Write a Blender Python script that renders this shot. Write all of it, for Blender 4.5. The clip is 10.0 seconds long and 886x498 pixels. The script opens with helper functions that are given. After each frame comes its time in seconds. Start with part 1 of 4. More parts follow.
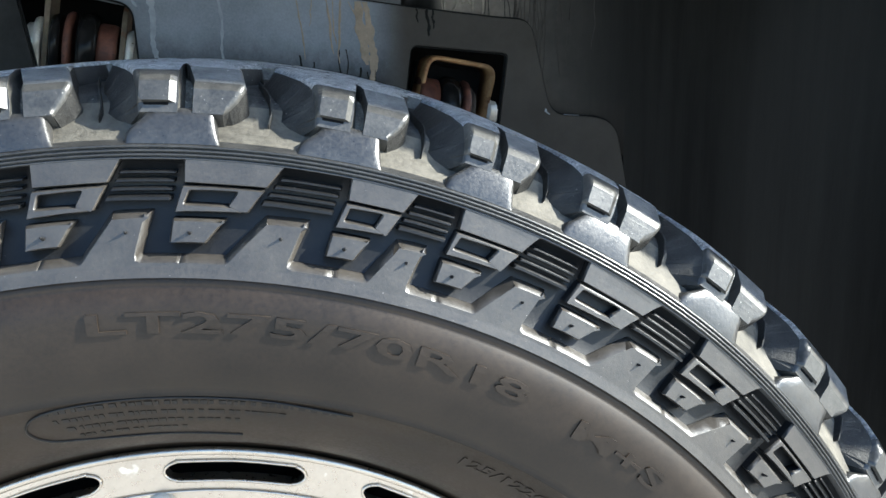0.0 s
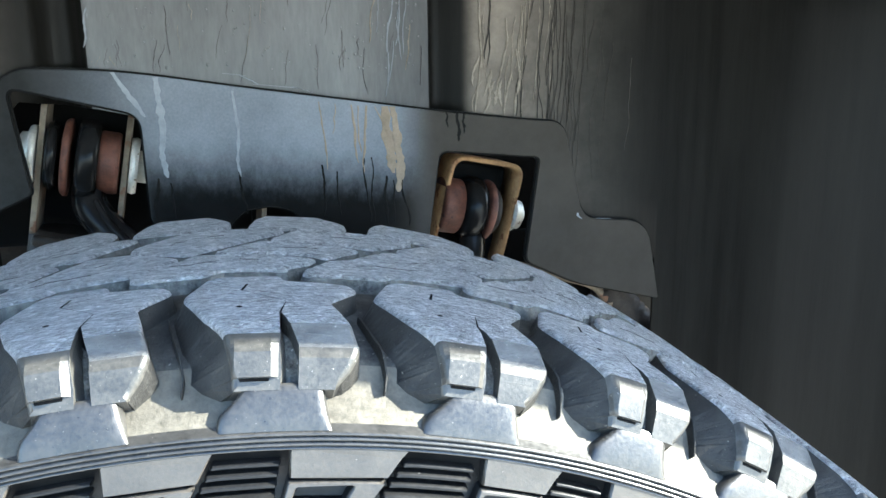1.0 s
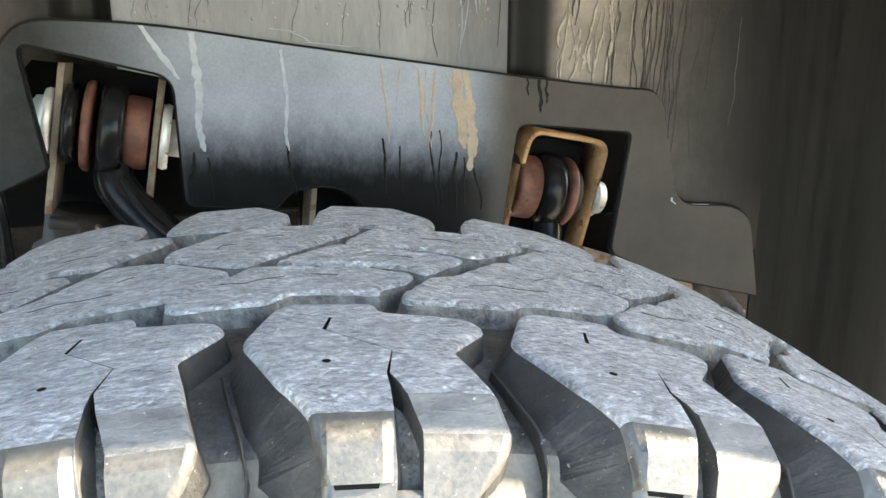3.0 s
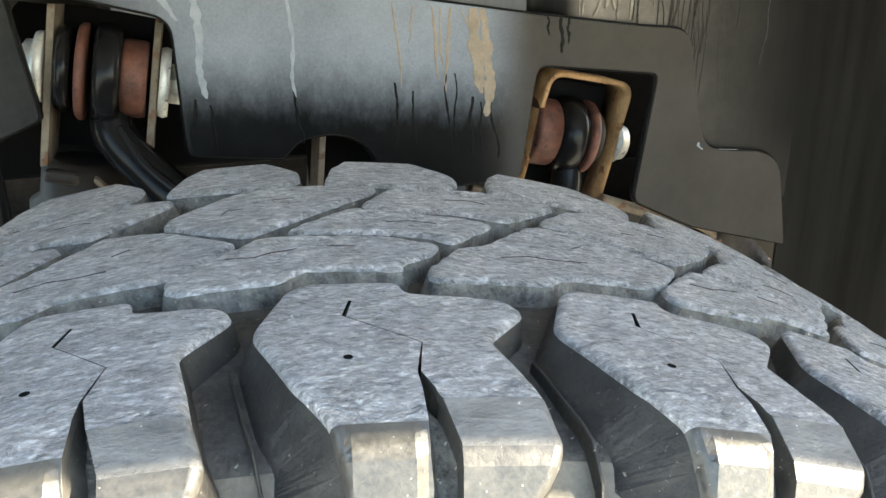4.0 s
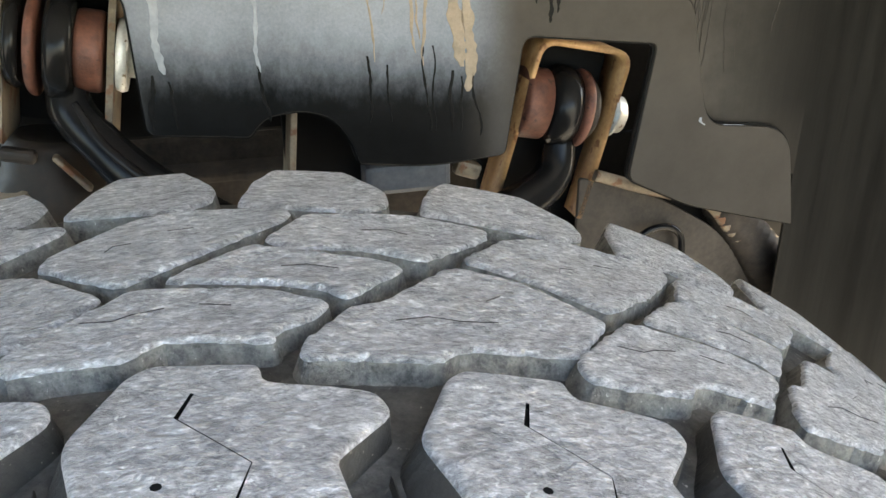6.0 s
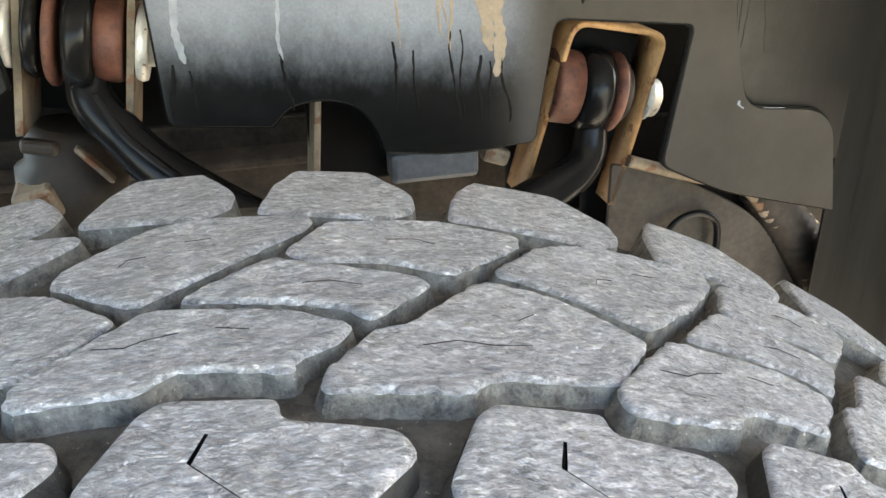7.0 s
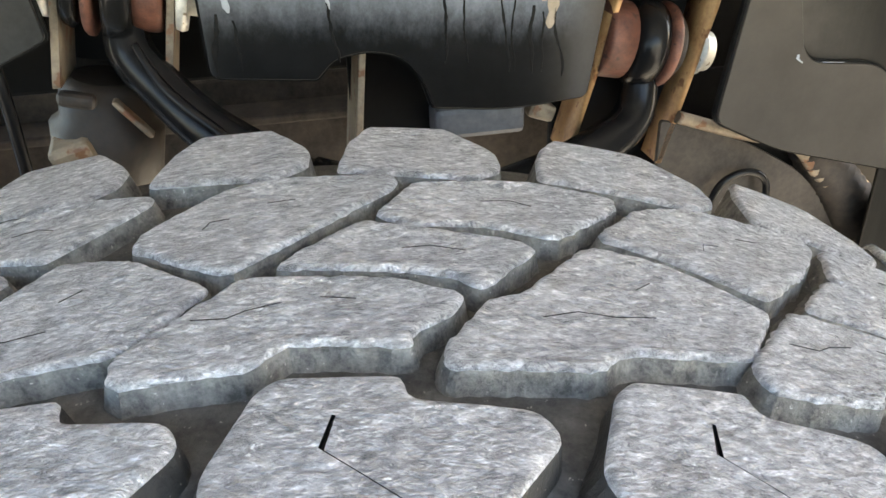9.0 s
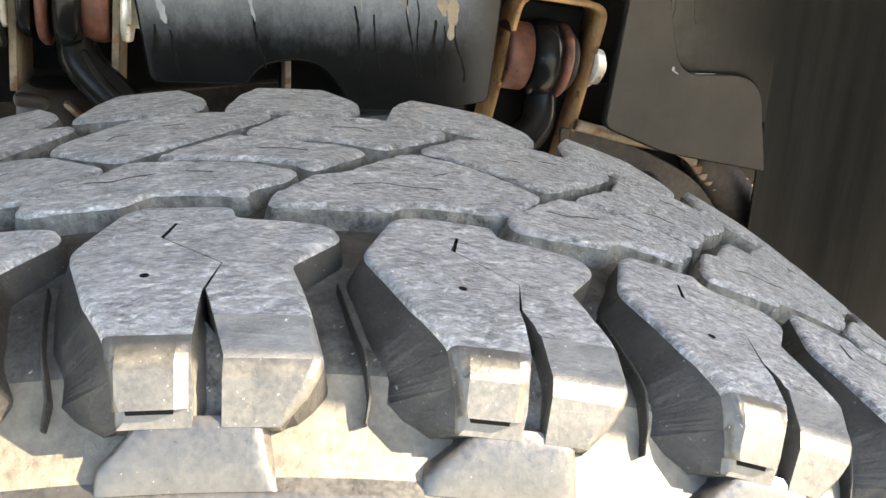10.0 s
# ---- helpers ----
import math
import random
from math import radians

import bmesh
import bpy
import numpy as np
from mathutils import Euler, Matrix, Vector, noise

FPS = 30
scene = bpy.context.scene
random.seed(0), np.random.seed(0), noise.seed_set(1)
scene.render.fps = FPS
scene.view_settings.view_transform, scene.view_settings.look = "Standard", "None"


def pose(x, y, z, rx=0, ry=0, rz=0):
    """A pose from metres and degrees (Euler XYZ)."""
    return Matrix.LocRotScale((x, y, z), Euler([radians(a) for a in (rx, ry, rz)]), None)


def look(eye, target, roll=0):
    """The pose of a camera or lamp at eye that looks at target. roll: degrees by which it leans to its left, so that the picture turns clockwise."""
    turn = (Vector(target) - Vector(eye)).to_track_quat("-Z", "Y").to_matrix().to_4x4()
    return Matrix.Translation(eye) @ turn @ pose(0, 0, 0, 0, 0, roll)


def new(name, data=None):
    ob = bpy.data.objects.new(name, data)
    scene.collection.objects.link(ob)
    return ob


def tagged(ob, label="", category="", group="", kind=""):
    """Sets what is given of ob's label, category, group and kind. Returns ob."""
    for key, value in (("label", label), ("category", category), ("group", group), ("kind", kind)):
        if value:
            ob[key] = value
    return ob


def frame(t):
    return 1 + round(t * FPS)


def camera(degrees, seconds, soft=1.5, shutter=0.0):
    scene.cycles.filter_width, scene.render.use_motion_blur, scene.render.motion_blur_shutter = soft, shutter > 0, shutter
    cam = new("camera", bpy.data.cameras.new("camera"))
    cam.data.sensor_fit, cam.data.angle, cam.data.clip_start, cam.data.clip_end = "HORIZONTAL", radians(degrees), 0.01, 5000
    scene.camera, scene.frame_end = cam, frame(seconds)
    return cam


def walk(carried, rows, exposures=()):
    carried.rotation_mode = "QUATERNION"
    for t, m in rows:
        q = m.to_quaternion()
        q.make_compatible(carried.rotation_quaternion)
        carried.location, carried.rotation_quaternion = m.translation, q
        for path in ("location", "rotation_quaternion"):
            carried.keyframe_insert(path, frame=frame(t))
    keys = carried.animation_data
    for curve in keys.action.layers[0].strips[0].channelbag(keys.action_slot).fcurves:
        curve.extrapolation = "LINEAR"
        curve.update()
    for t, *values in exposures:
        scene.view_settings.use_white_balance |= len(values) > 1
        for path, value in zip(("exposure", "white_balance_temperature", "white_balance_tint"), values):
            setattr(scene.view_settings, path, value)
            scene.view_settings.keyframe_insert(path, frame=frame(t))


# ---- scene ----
# World: wheel centre line along y at x = 0, z = 0.421; the outside of the truck is towards -y; ground at z = 0.
cam = camera(57.81, 10.0)
PATH = [  # seconds, x, y, z, turn x, turn y, turn z
    (0.0, 0.0866, -0.3402, 0.8420, 76.18, 1.41, -8.08),
    (0.5, 0.0644, -0.2885, 0.8841, 77.32, 0.93, -11.25),
    (1.0, 0.0328, -0.2567, 0.9232, 76.73, 0.60, -11.41),
    (1.5, 0.0174, -0.2285, 0.9330, 76.08, 0.41, -10.72),
    (2.0, 0.0247, -0.2126, 0.9273, 75.47, 0.38, -10.32),
    (2.5, 0.0180, -0.1939, 0.9225, 75.03, 0.30, -9.91),
    (2.7, 0.0150, -0.1775, 0.9165, 75.03, 0.10, -9.67),
    (3.8, 0.0125, -0.1345, 0.9155, 71.00, 0.28, -9.02),
    (4.0, 0.0119, -0.1304, 0.9172, 70.12, 0.49, -9.14),
    (4.5, 0.0122, -0.1181, 0.9241, 68.23, 0.28, -8.78),
    (5.0, 0.0197, -0.1113, 0.9198, 66.56, 0.29, -8.27),
    (5.5, 0.0360, -0.1094, 0.9296, 65.50, 0.37, -7.75),
    (5.7, 0.0445, -0.1055, 0.9335, 65.51, 0.27, -7.42),
    (6.8, 0.0600, -0.0845, 0.9405, 64.46, 1.80, -4.89),
    (7.0, 0.0548, -0.0818, 0.9414, 63.60, 1.51, -4.99),
    (7.5, 0.0200, -0.0617, 0.9217, 63.15, 1.83, -4.49),
    (8.0, 0.0147, -0.0594, 0.9230, 62.44, 1.41, -4.32),
    (8.5, 0.0226, -0.0591, 0.9343, 60.87, 1.43, -4.26),
    (9.0, 0.0306, -0.0664, 0.9376, 60.44, 1.42, -4.43),
    (9.5, 0.0466, -0.0942, 0.9337, 60.66, 1.38, -4.61),
    (10.0, 0.0660, -0.1461, 0.9203, 64.74, 1.16, -6.02),
]
LIGHT = [(0.0, 1.9, 5450, 6), (0.5, 2.62, 5400, 5), (1.0, 3.1, 5550, 4), (1.5, 3.56, 5950, 5), (2.5, 3.7, 6550, 8), (4.0, 3.35, 6850, 6), (5.0, 3.6, 7100, 8), (5.5, 3.6, 7150, 9), (7.0, 3.86, 7300, 10), (9.0, 3.95, 7300, 11), (9.5, 3.92, 7350, 11), (10.0, 3.52, 7350, 12)]
walk(cam, [(t, pose(x, y, z, a, b, c)) for t, x, y, z, a, b, c in PATH], LIGHT)

# ---- light ----
SUN_WAY = Vector((0.85, -0.14, 0.50)).normalized()
world = bpy.data.worlds.new("sky")
scene.world = world
world.use_nodes = True
sky = world.node_tree.nodes.new("ShaderNodeTexSky")
sky.sky_type, sky.sun_disc, sky.dust_density = "NISHITA", False, 0.7
sky.sun_elevation = math.asin(SUN_WAY.z)
sky.sun_rotation = math.atan2(SUN_WAY.x, SUN_WAY.y)
back = world.node_tree.nodes["Background"]
back.inputs["Strength"].default_value = 0.12
world.node_tree.links.new(sky.outputs[0], back.inputs["Color"])
sun = new("sun", bpy.data.lights.new("sun", "SUN"))
sun.data.energy, sun.data.angle, sun.data.color = 5.0, radians(0.53), (1.0, 0.89, 0.71)
sun.matrix_world = look(SUN_WAY * 5, (0, 0, 0))


# ---- materials ----
def grime(name, low, high, scale, rough, metal=0.0, stretch=(1, 1, 1), bump=0.15, fine=6.0, spot=None, spot_scale=40.0, spot_at=0.62, spec=0.5, turn=0.0, depth=0.0006, span=(0.3, 0.75), vary=0.12):
    """A procedural surface: two colours mixed at two scales, optional spots of a third, and fine relief."""
    m = bpy.data.materials.new(name)
    m.use_nodes = True
    nt = m.node_tree
    n, ln = nt.nodes, nt.links
    b = n["Principled BSDF"]
    tc, mp = n.new("ShaderNodeTexCoord"), n.new("ShaderNodeMapping")
    mp.inputs["Scale"].default_value = stretch
    mp.inputs["Rotation"].default_value = (0, 0, turn)
    ln.new(tc.outputs["Object"], mp.inputs["Vector"])

    def noise_at(s, detail=5.0, r=0.6, vec=mp):
        t = n.new("ShaderNodeTexNoise")
        t.inputs["Scale"].default_value, t.inputs["Detail"].default_value, t.inputs["Roughness"].default_value = s, detail, r
        ln.new(vec.outputs[0], t.inputs["Vector"])
        return t

    def ramp(src, a, z, lo, hi):
        r = n.new("ShaderNodeValToRGB")
        r.color_ramp.elements[0].position, r.color_ramp.elements[1].position = a, z
        r.color_ramp.elements[0].color, r.color_ramp.elements[1].color = (*lo, 1), (*hi, 1)
        ln.new(src, r.inputs[0])
        return r

    def mix(f, a, c, mode="MIX"):
        x = n.new("ShaderNodeMix")
        x.data_type, x.blend_type = "RGBA", mode
        if hasattr(f, "is_output"):
            ln.new(f, x.inputs[0])
        else:
            x.inputs[0].default_value = f
        for s, v in ((x.inputs[6], a), (x.inputs[7], c)):
            if hasattr(v, "is_output"):
                ln.new(v, s)
            else:
                s.default_value = (*v, 1)
        return x.outputs[2]

    big, small = noise_at(scale), noise_at(scale * fine, 6.0, 0.7)
    add = n.new("ShaderNodeMath")
    add.operation = "MULTIPLY_ADD"
    ln.new(small.outputs[0], add.inputs[0])
    add.inputs[1].default_value = 0.6
    sub = n.new("ShaderNodeMath")
    sub.operation = "MULTIPLY_ADD"
    ln.new(big.outputs[0], sub.inputs[0])
    sub.inputs[1].default_value, sub.inputs[2].default_value = 0.9, -0.25
    ln.new(sub.outputs[0], add.inputs[2])
    col = ramp(add.outputs[0], *span, low, high).outputs[0]
    if spot:
        s = noise_at(spot_scale, 3.0, 0.6)
        f = ramp(s.outputs[0], spot_at, spot_at + 0.06, (0, 0, 0), (1, 1, 1))
        col = mix(f.outputs[0], col, spot)
    ln.new(col, b.inputs["Base Color"])
    rr = n.new("ShaderNodeMapRange")
    ln.new(small.outputs[0], rr.inputs[0])
    rr.inputs[1].default_value, rr.inputs[2].default_value = 0.25, 0.75
    rr.inputs[3].default_value, rr.inputs[4].default_value = max(rough - vary, 0.03), min(rough + vary, 1)
    ln.new(rr.outputs[0], b.inputs["Roughness"])
    b.inputs["Metallic"].default_value = metal
    b.inputs["Specular IOR Level"].default_value = spec
    if bump:
        bp = n.new("ShaderNodeBump")
        bp.inputs["Strength"].default_value, bp.inputs["Distance"].default_value = bump, depth
        ln.new(add.outputs[0], bp.inputs["Height"])
        ln.new(bp.outputs[0], b.inputs["Normal"])
    return m


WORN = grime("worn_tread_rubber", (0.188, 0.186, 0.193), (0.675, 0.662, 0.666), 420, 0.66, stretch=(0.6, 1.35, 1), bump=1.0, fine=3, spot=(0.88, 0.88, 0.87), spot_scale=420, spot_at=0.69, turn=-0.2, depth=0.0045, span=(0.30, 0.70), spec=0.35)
# Groove floor with pale specks; its base is darkened for shade between blocks.
GROOVE = grime("shaded_groove_rubber", (0.018, 0.018, 0.018), (0.095, 0.092, 0.085), 120, 0.8, bump=0.9, fine=5, depth=0.0014, spec=0.2, spot=(0.26, 0.25, 0.22), spot_scale=520, spot_at=0.67)
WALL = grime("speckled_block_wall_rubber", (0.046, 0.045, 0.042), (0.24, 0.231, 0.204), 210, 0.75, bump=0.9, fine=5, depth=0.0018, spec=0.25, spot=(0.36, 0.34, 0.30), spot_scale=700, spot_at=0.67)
# Dust specks over a base darkened for the shadow on shoulder walls.
LEAD = grime("shaded_dusty_wall_rubber", (0.011, 0.0108, 0.0105), (0.042, 0.040, 0.036), 90, 0.6, bump=0.8, fine=9, depth=0.0010, spec=0.3, spot=(0.18, 0.165, 0.14), spot_scale=800, spot_at=0.68)
FLOOR = grime("cream_dusty_groove_floor", (0.054, 0.049, 0.039), (0.155, 0.140, 0.112), 60, 0.65, bump=0.6, fine=7, depth=0.0010, spec=0.4)
FAINT = grime("faint_dried_run", (0.02, 0.018, 0.015), (0.05, 0.044, 0.036), 120, 0.7, bump=0.2)
DRIP = grime("tan_dried_drip", (0.13, 0.112, 0.09), (0.29, 0.257, 0.21), 120, 0.7, bump=0.2, spec=0.2)
SLIT = grime("black_cut", (0.005, 0.005, 0.005), (0.010, 0.010, 0.010), 90, 0.8, bump=0, spec=0.03)
# Kept near black: the shade in the sunk side band is in this colour.
RUBBER = grime("sidewall_rubber", (0.006, 0.006, 0.0065), (0.015, 0.0148, 0.0145), 40, 0.40, bump=0.35, fine=25, spot=(0.2, 0.19, 0.18), spot_scale=640, spot_at=0.73, depth=0.0003, spec=0.25)
# Dust plus a painted sunlit tone on the raised side faces.
PLATE = grime("dusty_lit_raised_rubber", (0.025, 0.0215, 0.018), (0.060, 0.052, 0.042), 55, 0.42, bump=0.4, fine=14, spot=(0.35, 0.33, 0.30), spot_scale=700, spot_at=0.72, depth=0.0004, spec=0.7)
FOOT_RUBBER = grime("dark_shoulder_foot_rubber", (0.013, 0.0128, 0.0125), (0.040, 0.038, 0.035), 80, 0.36, bump=0.25, fine=8, spot=(0.45, 0.42, 0.36), spot_scale=1500, spot_at=0.72, depth=0.0006, spec=0.75)
FLANK = grime("dusty_shoulder_rubber", (0.025, 0.0245, 0.023), (0.072, 0.068, 0.060), 80, 0.40, bump=0.3, fine=8, spot=(0.42, 0.40, 0.36), spot_scale=1000, spot_at=0.69, depth=0.0006, spec=0.6)
DUST = grime("brown_dusty_sidewall", (0.0115, 0.0080, 0.0052), (0.034, 0.0236, 0.0152), 14, 0.5, bump=0.2, fine=40, depth=0.0002, spec=0.3)
CHROME = grime("polished_wheel_metal", (0.44, 0.39, 0.33), (0.60, 0.54, 0.46), 18, 0.32, metal=1.0, bump=0.12, fine=14, spot=(0.72, 0.69, 0.62), spot_scale=70, spot_at=0.66)
BLACK = grime("black_paint", (0.006, 0.006, 0.0065), (0.009, 0.0088, 0.0085), 60, 0.24, bump=0.0, vary=0.02, spec=0.12)
# Near black: the shade of the cavities is put into this colour.
VOID = grime("dark_cavity_shade", (0.003, 0.003, 0.003), (0.007, 0.0065, 0.006), 20, 0.8, spec=0.1)
SHIELD = grime("grey_splash_shield_plastic", (0.134, 0.148, 0.170), (0.226, 0.246, 0.278), 14, 0.45, bump=0.2, fine=40, depth=0.0004, spec=0.04)
LINER = grime("black_liner_plastic", (0.0034, 0.0033, 0.0029), (0.011, 0.0106, 0.0094), 9, 0.42, stretch=(7, 7, 0.35), bump=0.3, fine=9, depth=0.0006, spec=0.1)
PANEL = grime("grey_dusty_inner_fender", (0.085, 0.087, 0.090), (0.152, 0.153, 0.154), 7, 0.4, stretch=(4, 4, 0.8), bump=0.25, fine=10, depth=0.0006, spec=0.3)
TAN = grime("rusty_tan_bracket_steel", (0.085, 0.063, 0.042), (0.25, 0.20, 0.14), 45, 0.6, metal=0.2, bump=0.3, spot=(0.12, 0.055, 0.025), spot_scale=70, spot_at=0.56)
OCHRE = grime("orange_tan_rusty_strap", (0.21, 0.10, 0.038), (0.47, 0.275, 0.12), 45, 0.6, metal=0.15, bump=0.3, spot=(0.15, 0.06, 0.02), spot_scale=60, spot_at=0.58)
STEEL = grime("blue_grey_dirty_steel", (0.04, 0.043, 0.05), (0.095, 0.10, 0.11), 50, 0.5, bump=0.3)
RED = grime("rust_red_bushing", (0.045, 0.016, 0.010), (0.14, 0.054, 0.034), 90, 0.6, bump=0.6, spec=0.35, spot=(0.03, 0.012, 0.008), spot_scale=160, spot_at=0.62)
ZINC = grime("dirty_zinc_bolt", (0.42, 0.41, 0.37), (0.72, 0.70, 0.65), 60, 0.45, metal=0.4, bump=0.25, spot=(0.18, 0.14, 0.09), spot_scale=190, spot_at=0.64)
SOOT = grime("black_brown_dirty_casting", (0.006, 0.005, 0.004), (0.030, 0.022, 0.016), 18, 0.6, bump=0.5, fine=8, spec=0.3)
FACET = grime("scuffed_shoulder_facet_rubber", (0.060, 0.061, 0.063), (0.150, 0.149, 0.146), 160, 0.6, stretch=(0.5, 1, 1), bump=0.8, fine=5, depth=0.0014, spec=0.3, spot=(0.4, 0.39, 0.37), spot_scale=800, spot_at=0.70)
MUD = grime("brown_dirty_steel", (0.015, 0.0125, 0.0105), (0.070, 0.056, 0.045), 30, 0.7, bump=0.6, fine=6, spec=0.2)
SILT = grime("brown_dusty_panel", (0.028, 0.0235, 0.019), (0.072, 0.060, 0.049), 25, 0.7, bump=0.4, fine=8, spec=0.2)
PAINT = grime("dark_body_paint", (0.02, 0.02, 0.022), (0.03, 0.03, 0.032), 3, 0.3, bump=0.0)
EARTH = grime("pale_gravelly_ground", (0.42, 0.40, 0.365), (0.58, 0.555, 0.51), 3, 0.9, bump=0.6, fine=25, depth=0.004)
# Pale so that the unseen housing top reflects light onto the tread.
BOUNCE = grime("pale_bounce_grey", (0.66, 0.66, 0.66), (0.78, 0.78, 0.77), 6, 0.6, bump=0.1)
CHALK = grime("pale_dried_run", (0.185, 0.202, 0.225), (0.275, 0.295, 0.32), 60, 0.7, bump=0.2, spec=0.1)
BEAD = grime("grey_water_bead", (0.16, 0.165, 0.17), (0.28, 0.28, 0.28), 40, 0.15, bump=0, spec=0.9)
CLAY = grime("tan_dried_mud_run", (0.17, 0.135, 0.098), (0.275, 0.222, 0.165), 90, 0.8, bump=0.3)
TAR = grime("black_grease_and_gap_shade", (0.005, 0.005, 0.005), (0.012, 0.0115, 0.011), 90, 0.5, bump=0.2, spec=0.05)
DAMP = grime("dark_damp_run", (0.018, 0.0165, 0.0145), (0.045, 0.041, 0.036), 90, 0.5, bump=0.2, spec=0.1)


def smear_or_shade(m, colour, height, slope, soft, x0, x1, fade=0.012, far=None, cloud=0.45):
    """A film of colour over the lower part of a sheet, with a ragged upper edge, between two places along x: grease,
    and painted light and shade.
    """
    nt = m.node_tree
    n, ln = nt.nodes, nt.links
    base = n["Principled BSDF"].inputs["Base Color"]
    under = base.links[0].from_socket
    tc, sep = n.new("ShaderNodeTexCoord"), n.new("ShaderNodeSeparateXYZ")
    ln.new(tc.outputs["Object"], sep.inputs[0])
    mp, ns = n.new("ShaderNodeMapping"), n.new("ShaderNodeTexNoise")
    mp.inputs["Scale"].default_value = (95, 95, 55)
    ln.new(tc.outputs["Object"], mp.inputs["Vector"])
    ln.new(mp.outputs[0], ns.inputs["Vector"])
    ns.inputs["Scale"].default_value, ns.inputs["Detail"].default_value, ns.inputs["Roughness"].default_value = 1.0, 7, 0.75

    def calc(op, a, b, c=None):
        k = n.new("ShaderNodeMath")
        k.operation, k.use_clamp = op, False
        for sock, v in zip(k.inputs, (a, b, c)):
            if v is None:
                continue
            if hasattr(v, "is_output"):
                ln.new(v, sock)
            else:
                sock.default_value = v
        return k.outputs[0]

    def step(v, a, b):
        k = n.new("ShaderNodeMapRange")
        k.interpolation_type = "SMOOTHSTEP"
        ln.new(v, k.inputs[0])
        k.inputs[1].default_value, k.inputs[2].default_value = a, b
        return k.outputs[0]
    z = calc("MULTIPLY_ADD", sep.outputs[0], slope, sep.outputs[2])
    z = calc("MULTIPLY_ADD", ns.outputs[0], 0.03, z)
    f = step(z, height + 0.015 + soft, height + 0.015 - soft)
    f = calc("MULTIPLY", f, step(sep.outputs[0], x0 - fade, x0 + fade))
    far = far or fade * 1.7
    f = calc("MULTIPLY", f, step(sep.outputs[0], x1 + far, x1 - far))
    x = n.new("ShaderNodeMix")
    x.data_type = "RGBA"
    ln.new(f, x.inputs[0])
    ln.new(under, x.inputs[6])
    patch = n.new("ShaderNodeTexNoise")
    patch.inputs["Scale"].default_value, patch.inputs["Detail"].default_value, patch.inputs["Roughness"].default_value = 22.0, 9.0, 0.72
    ln.new(tc.outputs["Object"], patch.inputs["Vector"])
    tone, tint = n.new("ShaderNodeMapRange"), n.new("ShaderNodeVectorMath")
    ln.new(patch.outputs[0], tone.inputs[0])
    tone.inputs[1].default_value, tone.inputs[2].default_value, tone.inputs[3].default_value, tone.inputs[4].default_value = 0.3, 0.7, 1 - cloud, 1 + cloud
    tint.operation = "SCALE"
    tint.inputs[0].default_value = colour
    ln.new(tone.outputs[0], tint.inputs["Scale"])
    ln.new(tint.outputs[0], x.inputs[7])
    ln.new(x.outputs[2], base)


# Black grease low on the shield.
smear_or_shade(SHIELD, (0.006, 0.006, 0.006), 0.842, 0.10, 0.026, -0.075, 0.155)
# Painted shade: both ends of the shield darker than its bounce-lit middle.
smear_or_shade(SHIELD, (0.022, 0.0225, 0.0225), 5.0, 0.0, 0.01, -0.4, -0.090, 0.035)
smear_or_shade(SHIELD, (0.046, 0.0415, 0.036), 5.0, 0.0, 0.01, 0.140, 0.60, 0.022, cloud=0.18)
# Painted light: satin highlight right of the channel, fading along the liner.
smear_or_shade(LINER, (0.046, 0.042, 0.036), 5.0, 0.0, 0.01, 0.195, 0.310, 0.012, 0.075)
smear_or_shade(LINER, (0.165, 0.143, 0.118), 5.0, 0.0, 0.01, 0.193, 0.252, 0.009, 0.055)
smear_or_shade(LINER, (0.030, 0.026, 0.022), 5.0, 0.0, 0.01, -0.40, -0.15, 0.03, 0.012)


def scuff(m, stretch, turn, low, high, deep):
    """Short dragged strokes over a worn surface: they shift its tone and roughen its relief."""
    nt = m.node_tree
    n, ln = nt.nodes, nt.links
    b = n["Principled BSDF"]
    under = b.inputs["Base Color"].links[0].from_socket
    tc, mp, ns = n.new("ShaderNodeTexCoord"), n.new("ShaderNodeMapping"), n.new("ShaderNodeTexNoise")
    rot = n.new("ShaderNodeMapping")
    mp.inputs["Scale"].default_value, rot.inputs["Rotation"].default_value = stretch, (0, 0, turn)
    ln.new(tc.outputs["Object"], rot.inputs["Vector"])
    ln.new(rot.outputs[0], mp.inputs["Vector"])
    ln.new(mp.outputs[0], ns.inputs["Vector"])
    ns.inputs["Scale"].default_value, ns.inputs["Detail"].default_value, ns.inputs["Roughness"].default_value, ns.inputs["Distortion"].default_value = 1.0, 4.0, 0.6, 0.9
    tone = n.new("ShaderNodeMapRange")
    ln.new(ns.outputs[0], tone.inputs[0])
    tone.inputs[1].default_value, tone.inputs[2].default_value, tone.inputs[3].default_value, tone.inputs[4].default_value = 0.38, 0.62, low, high
    x = n.new("ShaderNodeMix")
    x.data_type, x.blend_type = "RGBA", "MULTIPLY"
    x.inputs[0].default_value = 1.0
    ln.new(under, x.inputs[6])
    ln.new(tone.outputs[0], x.inputs[7])
    ln.new(x.outputs[2], b.inputs["Base Color"])
    bp = n.new("ShaderNodeBump")
    bp.inputs["Strength"].default_value, bp.inputs["Distance"].default_value = 1.0, deep
    ln.new(ns.outputs[0], bp.inputs["Height"])
    ln.new(b.inputs["Normal"].links[0].from_socket, bp.inputs["Normal"])
    ln.new(bp.outputs[0], b.inputs["Normal"])


WORN.node_tree.nodes["Principled BSDF"].inputs["Sheen Weight"].default_value = 0.65
scuff(WORN, (190, 620, 400), -0.38, 0.60, 1.42, 0.0062)
scuff(WORN, (460, 1000, 700), 0.15, 0.66, 1.36, 0.0030)


